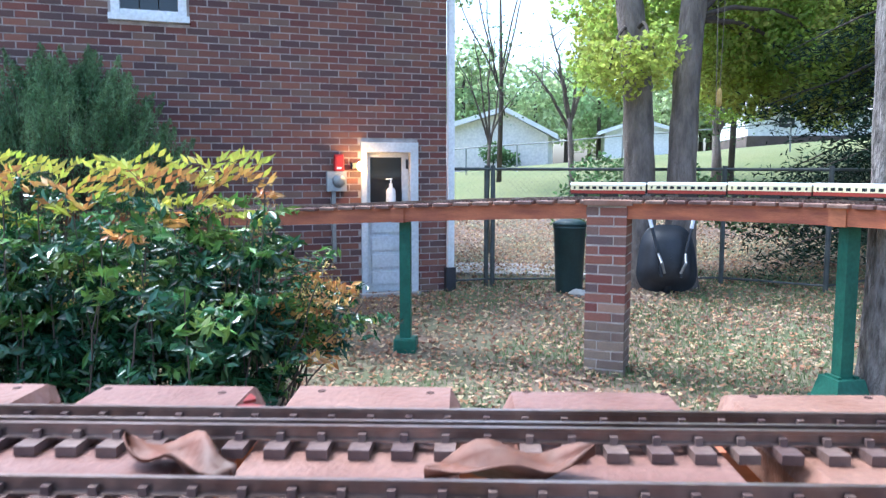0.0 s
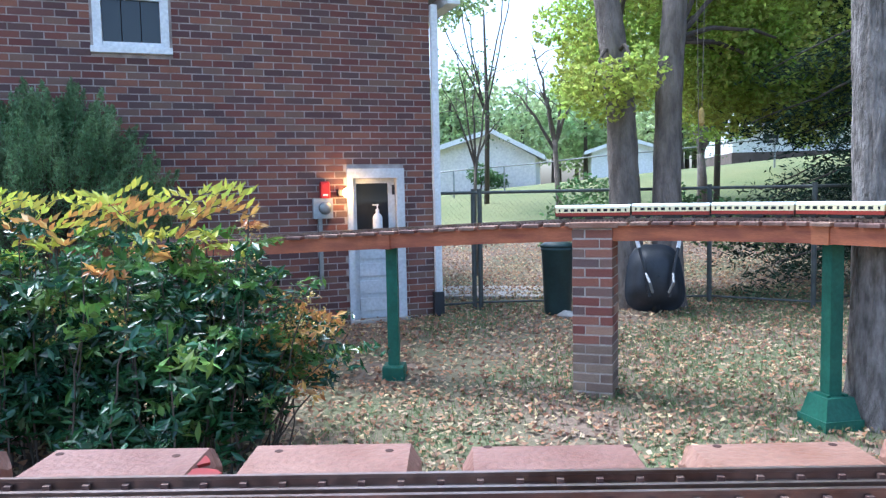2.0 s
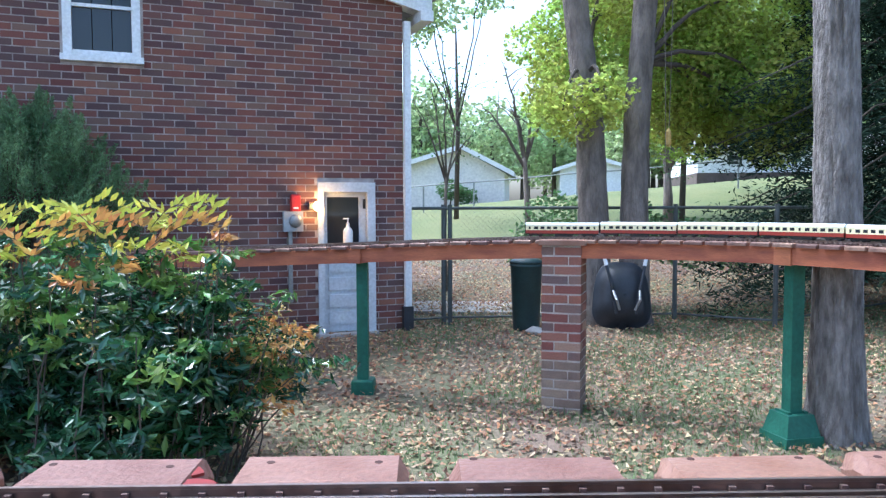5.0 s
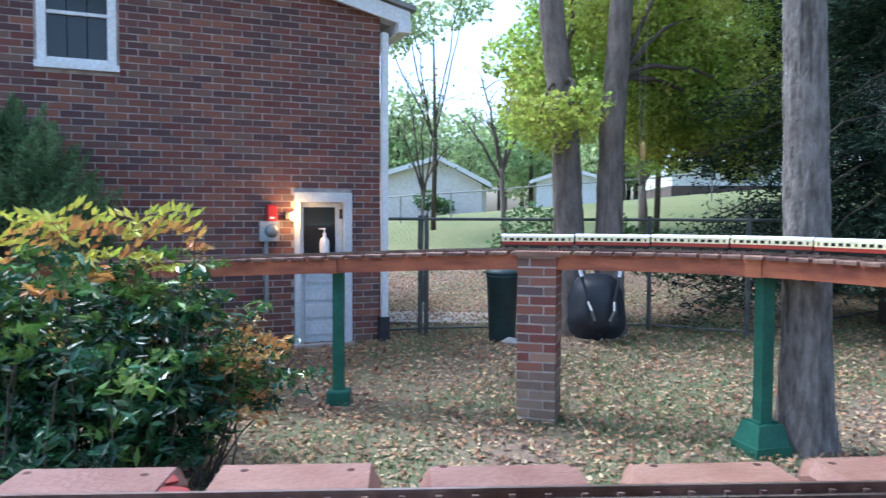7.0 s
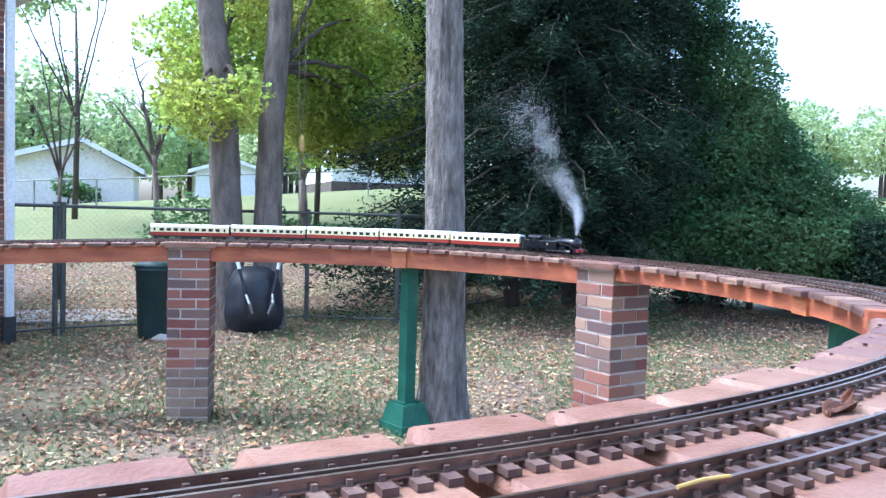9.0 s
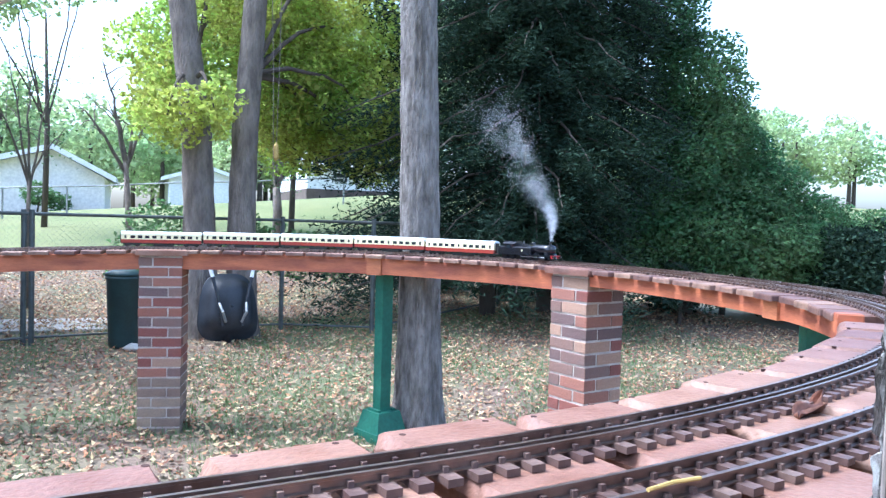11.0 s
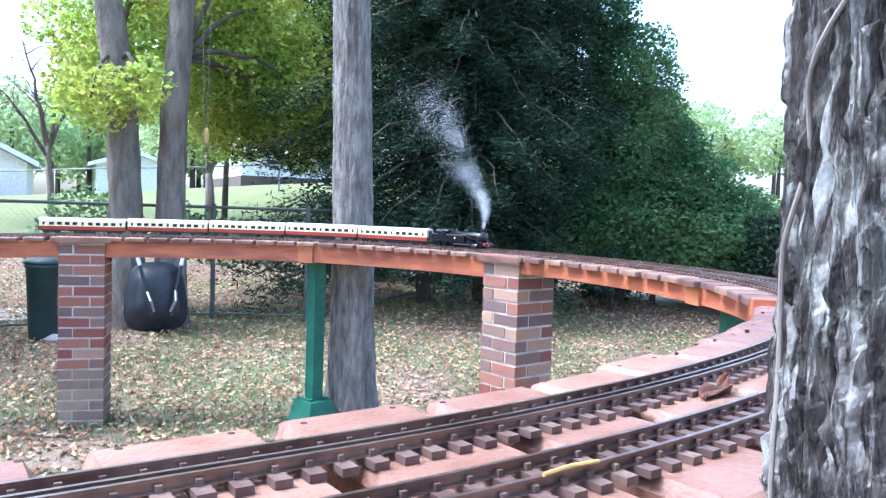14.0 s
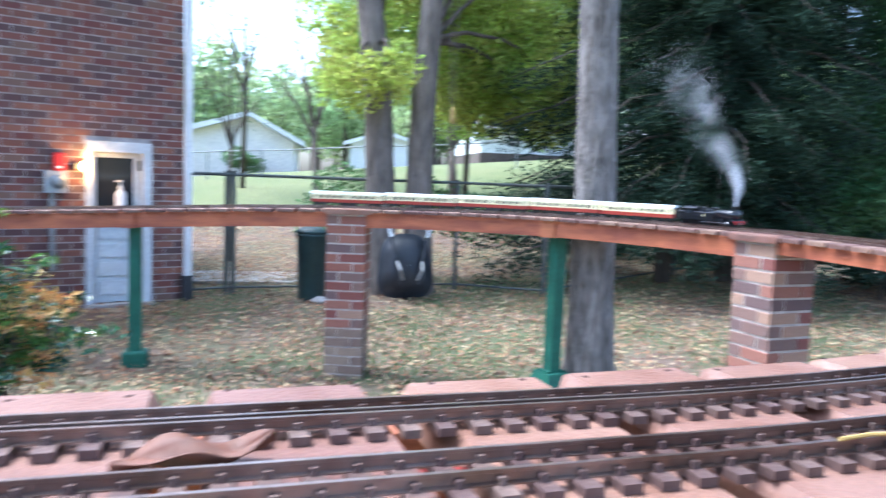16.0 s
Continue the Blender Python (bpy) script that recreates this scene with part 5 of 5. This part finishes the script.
def coach():
    c = thing("railway_coach", "crimson and cream model railway coach with pale grey roof", "railway coach", group="coaches of the train")
    h, L = 0.037, 0.249
    part("lower_side", box(Geo(), (-L, -h, 0.042), (L, h, 0.064)), M_CRIMSON, c, "crimson lower panels")
    part("upper_side", box(Geo(), (-L, -h, 0.0642), (L, h, 0.098)), M_CREAM, c, "cream upper panels")
    part("coach_roof", arched(Geo(), -L - 0.002, L + 0.002, h + 0.001, 0.0982, 0.019), M_ROOF_C, c, "pale grey curved roof")
    part("underframe", box(Geo(), (-L, -0.028, 0.034), (L, 0.028, 0.042)), M_LOCO, c, "black underframe")
    part("battery_box", box(Geo(), (-0.07, -0.030, 0.020), (0.05, 0.030, 0.034)), M_LOCO, c)
    for sx in (-1, 1):
        part("gangway", box(Geo(), (sx * L - 0.009, -0.016, 0.044), (sx * L + 0.009, 0.016, 0.104)), M_LOCO, c, "black corridor connection")
        b = part("bogie", box(Geo(), (sx * 0.185 - 0.045, -0.027, 0.027), (sx * 0.185 + 0.045, 0.027, 0.036)), M_LOCO, c, "black bogie")
        for o in (-0.033, 0.033):
            wheel_set(b, sx * 0.185 + o, 0.0125)
    for k in range(11):
        x = -0.222 + k * 0.0444
        w = 0.0135 if k not in (0, 5, 10) else 0.006
        for sy in (-1, 1):
            part("coach_window", box(Geo(), (x - w, sy * (h - 0.001) - 0.0018, 0.072), (x + w, sy * (h - 0.001) + 0.0018, 0.090)), M_DARKWIN, c, "dark coach window")
    return c


def locomotive():
    c = thing("steam_locomotive", "black model tank locomotive with red buffer beam", "locomotive")
    F = -0.20  # front end
    part("footplate", box(Geo(), (F, -0.037, 0.046), (0.19, 0.037, 0.050)), M_LOCO, c)
    part("frame", box(Geo(), (F + 0.01, -0.013, 0.022), (0.18, 0.013, 0.046)), M_LOCO, c)
    part("buffer_beam", box(Geo(), (F - 0.006, -0.039, 0.036), (F, 0.039, 0.052)), M_RED, c, "red buffer beam")
    for sy in (-1, 1):
        g = turned(Geo(), [(0.004, 0), (0.004, 0.012), (0.008, 0.013), (0.008, 0.015)], (0, 0, 0), 12)
        m = Matrix.Translation((F - 0.006, sy * 0.027, 0.043)) @ Matrix.Rotation(-math.pi / 2, 4, "Y")
        g.v = [v @ np.array(m.to_3x3()).T + np.array(m.translation) for v in g.v]
        part("buffer", g, M_LOCO, c, "black buffer")
        g = Geo()
        v = [(F + 0.004, sy * 0.022 - 0.013, 0.050), (F + 0.03, sy * 0.022 - 0.013, 0.050), (F + 0.055, sy * 0.022 - 0.013, 0.066), (F + 0.035, sy * 0.022 - 0.013, 0.066)]
        v += [(a, b + 0.026, z) for a, b, z in v]
        part("front_plate", g.add(v, [(0, 1, 2, 3), (7, 6, 5, 4), (0, 4, 5, 1), (1, 5, 6, 2), (2, 6, 7, 3), (3, 7, 4, 0)]), M_LOCO, c)
        part("side_tank", soft_box(Geo(), (F + 0.145, sy * 0.026 - 0.010, 0.050), (F + 0.275, sy * 0.026 + 0.010, 0.092), 0.004), M_LOCO, c, "black side tank")
        part("tank_crest", box(Geo(), (F + 0.205, sy * 0.0365 - 0.0005, 0.066), (F + 0.213, sy * 0.0365 + 0.0005, 0.078)), M_CREAM, c, "small pale crest")
        g = turned(Geo(), [(0.011, -0.022), (0.012, -0.02), (0.012, 0.02), (0.011, 0.022)], (0, 0, 0), 16)
        m = Matrix.Translation((F + 0.065, sy * 0.030, 0.033)) @ Matrix.Rotation(math.pi / 2, 4, "Y")
        g.v = [v @ np.array(m.to_3x3()).T + np.array(m.translation) for v in g.v]
        part("cylinder", g, M_LOCO, c, smooth=True)
        part("coupling_rod", box(Geo(), (F + 0.105, sy * 0.027 - 0.001, 0.036), (F + 0.225, sy * 0.027 + 0.001, 0.040)), M_STEEL, c, "bright steel rod")
    g = tube(Geo(), [(F + 0.012, 0, 0.083), (F + 0.06, 0, 0.083), (F + 0.28, 0, 0.085)], [0.0265, 0.0265, 0.030], 24)
    part("boiler", g, M_LOCO, c, smooth=True)
    g = tube(Geo(), [(F + 0.002, 0, 0.083), (F + 0.006, 0, 0.083), (F + 0.013, 0, 0.083)], [0.008, 0.019, 0.024], 24)
    part("smokebox_door", g, M_LOCO, c, smooth=True)
    part("chimney", turned(Geo(), [(0.011, 0.105), (0.009, 0.112), (0.009, 0.124), (0.011, 0.126), (0.011, 0.129), (0.007, 0.129)], (F + 0.035, 0, 0), 16), M_LOCO, c, smooth=True)
    part("dome", turned(Geo(), [(0.014, 0.105), (0.012, 0.116), (0.011, 0.120), (0.004, 0.123)], (F + 0.155, 0, 0), 16), M_LOCO, c, smooth=True)
    part("safety_valve", turned(Geo(), [(0.003, 0.11), (0.003, 0.126)], (F + 0.225, 0, 0), 8), M_STEEL, c, "small brass valve")
    part("cab", box(Geo(), (F + 0.275, -0.036, 0.050), (F + 0.34, 0.036, 0.108)), M_LOCO, c)
    for sy in (-1, 1):
        part("cab_window", box(Geo(), (F + 0.295, sy * 0.036 - 0.001, 0.083), (F + 0.325, sy * 0.036 + 0.001, 0.102)), M_DARKWIN, c)
    part("cab_roof", arched(Geo(), F + 0.262, F + 0.352, 0.038, 0.108, 0.017), M_LOCO, c)
    part("bunker", soft_box(Geo(), (F + 0.34, -0.034, 0.050), (F + 0.39, 0.034, 0.094), 0.004), M_LOCO, c)
    for x in (0.115, 0.165, 0.215):
        wheel_set(c, F + x, 0.0235, "driving_wheel")
    for x in (0.03, 0.29, 0.345):
        wheel_set(c, F + x, 0.0135)
    part("front_coupling", turned(Geo(), [(0.003, 0), (0.003, 0.012)], (F - 0.009, 0, 0.032), 8), M_STEEL, c)
    return c


def on_track(s):
    m = spot(s, R_TRAIN)
    m.translation = m.translation * U
    return m


first = coach()
for k in range(1, 5):
    copy_thing(first, on_track(7.135 - 0.530 * k))
first.matrix_basis = on_track(7.135)
engine = locomotive()
engine.matrix_basis = on_track(4.52)


# ---- steam over the chimney: a drifting cloud of fine white droplets ----
def steam():
    rng = np.random.default_rng(21)
    at = np.array(spot(4.52, R_TRAIN) @ Vector((-0.165, 0, 0.128)))
    n = 100000
    u = rng.random(n) ** 0.8
    wide = 0.01 + 0.15 * u ** 1.1
    mid = at + np.stack([-0.06 * u - 0.34 * u ** 2 + 0.03 * np.sin(9 * u), 0.10 * u ** 2, 0.74 * u], 1)
    p = mid + rng.normal(0, 0.5, (n, 3)) * wide[:, None]
    thick = np.array([noise.noise(Vector(q) * 7.0) + 0.5 * noise.noise(Vector(q) * 17.0) for q in p])
    p = p[thick + rng.normal(0, 0.35, n) > -0.25 + 0.50 * u]
    return tagged(part("steam_plume", leaves(Geo(), p, 0.0016, 0.0014, 0.0, rng), M_STEAM), "thin white steam drifting up from the locomotive chimney", "steam", kind="stuff")


M_STEAM = material("steam_droplets", (0.85, 0.87, 0.9), 0.9, second=(0.8, 0.83, 0.87), scale=5, fine=30, bump=0, see_through=0.5, spec=0.1)
steam()


# ---- small things lying on the near deck ----
def curled_leaf(at, length, width, turn, label):
    t = thing("dead_leaf", label, "leaf", at)
    nu, nv = 14, 8
    v = []
    for i in range(nu):
        u = i / (nu - 1)
        w = width * math.sin(math.pi * min(1, max(0.02, u))) ** 0.7 * (1 - 0.3 * u)
        for j in range(nv):
            q = (j / (nv - 1) - 0.5) * 2
            p = Vector(((u - 0.5) * length, q * w / 2 + 0.004 * math.sin(9 * u), 0.3 * w * abs(q) ** 1.5 + 1.2 * length * max(0.0, u - 0.65) ** 2 + 0.004 * math.sin(11 * u + 4 * q) + 0.004))
            v.append(tuple(Matrix.Translation(at) @ Matrix.Rotation(turn, 4, "Z") @ p))
    f = [(i * nv + j, (i + 1) * nv + j, (i + 1) * nv + j + 1, i * nv + j + 1) for i in range(nu - 1) for j in range(nv - 1)]
    ob = part("blade", Geo().add(v, f), M_DEADLEAF, t, smooth=True)
    mod = ob.modifiers.new("thickness", "SOLIDIFY")
    mod.thickness = 0.0012


M_DEADLEAF = material("russet_dead_leaf", (0.15, 0.05, 0.025), 0.6, second=(0.08, 0.035, 0.02), scale=14, fine=60, bump=0.4, depth=0.002)
M_STALK = material("straw", (0.55, 0.38, 0.12), 0.6, scale=14, fine=60, bump=0)
curled_leaf((1.32, 1.385, 1.402), 0.11, 0.05, 0.15, "curled russet dead leaf lying between the tracks")
curled_leaf((1.10, 1.365, 1.402), 0.09, 0.045, 2.9, "curled russet dead leaf lying between the tracks")
curled_leaf((2.205, 1.582, 1.402), 0.10, 0.028, 0.45, "curled russet dead leaf lying between the tracks")
straw = thing("straw", "yellow straw lying across the rails", "straw", (1.84, 1.37, 1.42))
part("straw_stem", tube(Geo(), [(1.80, 1.365, 1.4215), (1.83, 1.372, 1.4225), (1.86, 1.376, 1.4215)], 0.0018, 6), M_STALK, straw)
rope = thing("rope", "thin pale ropes hanging from the maple limbs", "rope", (2.79, 9.4, 2.3))
part("strand", tube(Geo(), [(2.74, 9.35, 4.4), (2.78, 9.36, 3.2), (2.80, 9.36, 1.75)], 0.0035, 6), M_VINE, rope)
part("strand", tube(Geo(), [(2.86, 9.40, 4.4), (2.85, 9.40, 3.2), (2.83, 9.40, 2.3)], 0.0035, 6), M_VINE, rope)
part("knot", turned(Geo(), [(0.01, 0), (0.03, 0.03), (0.028, 0.16), (0.008, 0.2)], (2.83, 9.40, 2.25), 10), M_STALK, rope)
M_HOLE = material("dark_screw_hole", (0.05, 0.02, 0.015), 0.9, scale=30, fine=90, bump=0)
M_DAMP = material("dark_red_stain", (0.22, 0.025, 0.02), 0.3, scale=30, fine=90, bump=0)
for px, py, pr in ((1.055, 1.527, 0.026), (1.09, 1.50, 0.02), (1.03, 1.502, 0.018), (1.50, 1.365, 0.03), (1.54, 1.37, 0.022)):
    ring = [(px + pr * (0.7 + 0.5 * RNG.random()) * math.cos(a), py + 0.6 * pr * (0.7 + 0.5 * RNG.random()) * math.sin(a)) for a in np.linspace(0, 2 * math.pi, 14, endpoint=False)]
    v = [(a, b, 1.4006) for a, b in ring] + [(a, b, 1.398) for a, b in ring]
    part("worn_patch", Geo().add(v, [tuple(range(14))] + [(j, 14 + j, 14 + (j + 1) % 14, (j + 1) % 14) for j in range(14)]), M_DAMP, deck, "dark red worn patch")

# ---- pieces: planks, sleepers and wall bricks ----
PM = plank_mesh(0.157)
s = -0.055 - 0.19 * 17
while s < JOIN - 0.03:
    ob = share("plank", PM, deck, spot(s, (R_IN + R_OUT) / 2) @ Matrix.Rotation(RNG.normal(0, 0.012), 4, "Z") @ Matrix.Translation((RNG.normal(0, 0.003), RNG.normal(0, 0.006), 0)))
    for o in (-0.052, 0.052):
        m = spot(s, R_IN + 0.03 + RNG.normal(0, 0.004), 0.0004) @ Matrix.Translation((o + RNG.normal(0, 0.004), 0, 0))
        hole = turned(Geo(), [(0.0038, -0.004), (0.0038, 0.0)], tuple(m.translation), 10)
        part("screw_hole", hole, M_HOLE, deck, "dark screw hole")
    s += 0.19
PF = plank_mesh(0.118, M_PLANK_OLD, 0.022, 0.006)
s = JOIN + 0.16
while s < S_END:
    share("plank", PF, deck, spot(s, (R_IN + R_OUT) / 2) @ Matrix.Translation((0, RNG.normal(0, 0.008), 0)))
    s += 0.150

def sleeper_geo(g, m, radii, mid, half):
    box(g, (-0.0074, -half, 0.0), (0.0074, half, 0.007), m)
    for r in radii:
        for o in (-0.0065, 0.0065):
            box(g, (-0.0026, -(r - mid) + o * 0.62 - 0.0022, 0.007), (0.0026, -(r - mid) + o * 0.62 + 0.0022, 0.0125), m)


for track, radii in ((track_out, (R_IN + 0.265, R_IN + 0.306)), (track_in, (R_IN + 0.130, R_IN + 0.170))):
    mid = sum(radii) / 2
    one = Geo()
    sleeper_geo(one, Matrix.Identity(4), radii, mid, 0.0425)
    SM = mesh_of("sleeper", one, M_SLEEPER)
    rest = Geo()
    s = S_LEFT + 0.02
    while s < S_END:
        m = spot(s, mid, 0.0005) @ Matrix.Rotation(RNG.normal(0, 0.015), 4, "Z")
        if -1.6 < s < 3.4:
            share("sleeper", SM, track, m)
        else:
            sleeper_geo(rest, m, radii, mid, 0.0425)
        s += 0.0295
    tagged(part("sleeper_run", rest, M_SLEEPERS, track), kind="stuff")

# house bricks
course, blen, joint = 0.0665, 0.19, 0.0115
BRICK = mesh_of("brick", box(Geo(), (0, -0.09, 0), (blen - joint, 0.0, course - joint)), M_BRICK)
rest = Geo()
row = 0
z = 0.12
holes = ((d0 - 0.085, d1 + 0.06, 0.0, dz1 + 0.1), (w0 - 0.03, w1 + 0.03, wz0 - 0.03, wz1 + 0.02))
while z < W_TOP - 0.1:
    x = 0.0 if row % 2 == 0 else -blen / 2
    while x < 5.6:
        spans = [(max(x, 0.0), x + blen - joint)]
        for h0, h1, hz0, hz1 in holes:
            if z + course > hz0 and z < hz1:
                cut = []
                for a, b in spans:
                    if b <= h0 or a >= h1:
                        cut.append((a, b))
                    else:
                        if a < h0 - 0.02:
                            cut.append((a, h0))
                        if b > h1 + 0.02:
                            cut.append((h1, b))
                spans = cut
        for a, b in spans:
            proud = RNG.uniform(-0.0015, 0.0015)
            if b - a > blen - joint - 0.001 and 1.0 < z < 2.75 and 0 < x < 1.75:
                share("brick", BRICK, house_wall, WALL @ Matrix.Translation((a, proud, z)))
            elif b - a > 0.02:
                on_wall(rest, (a, -0.05, z), (b, proud, z + course - joint))
        x += blen
    z += course
    row += 1
tagged(part("bricks", rest, M_BRICKS, house_wall), kind="stuff")
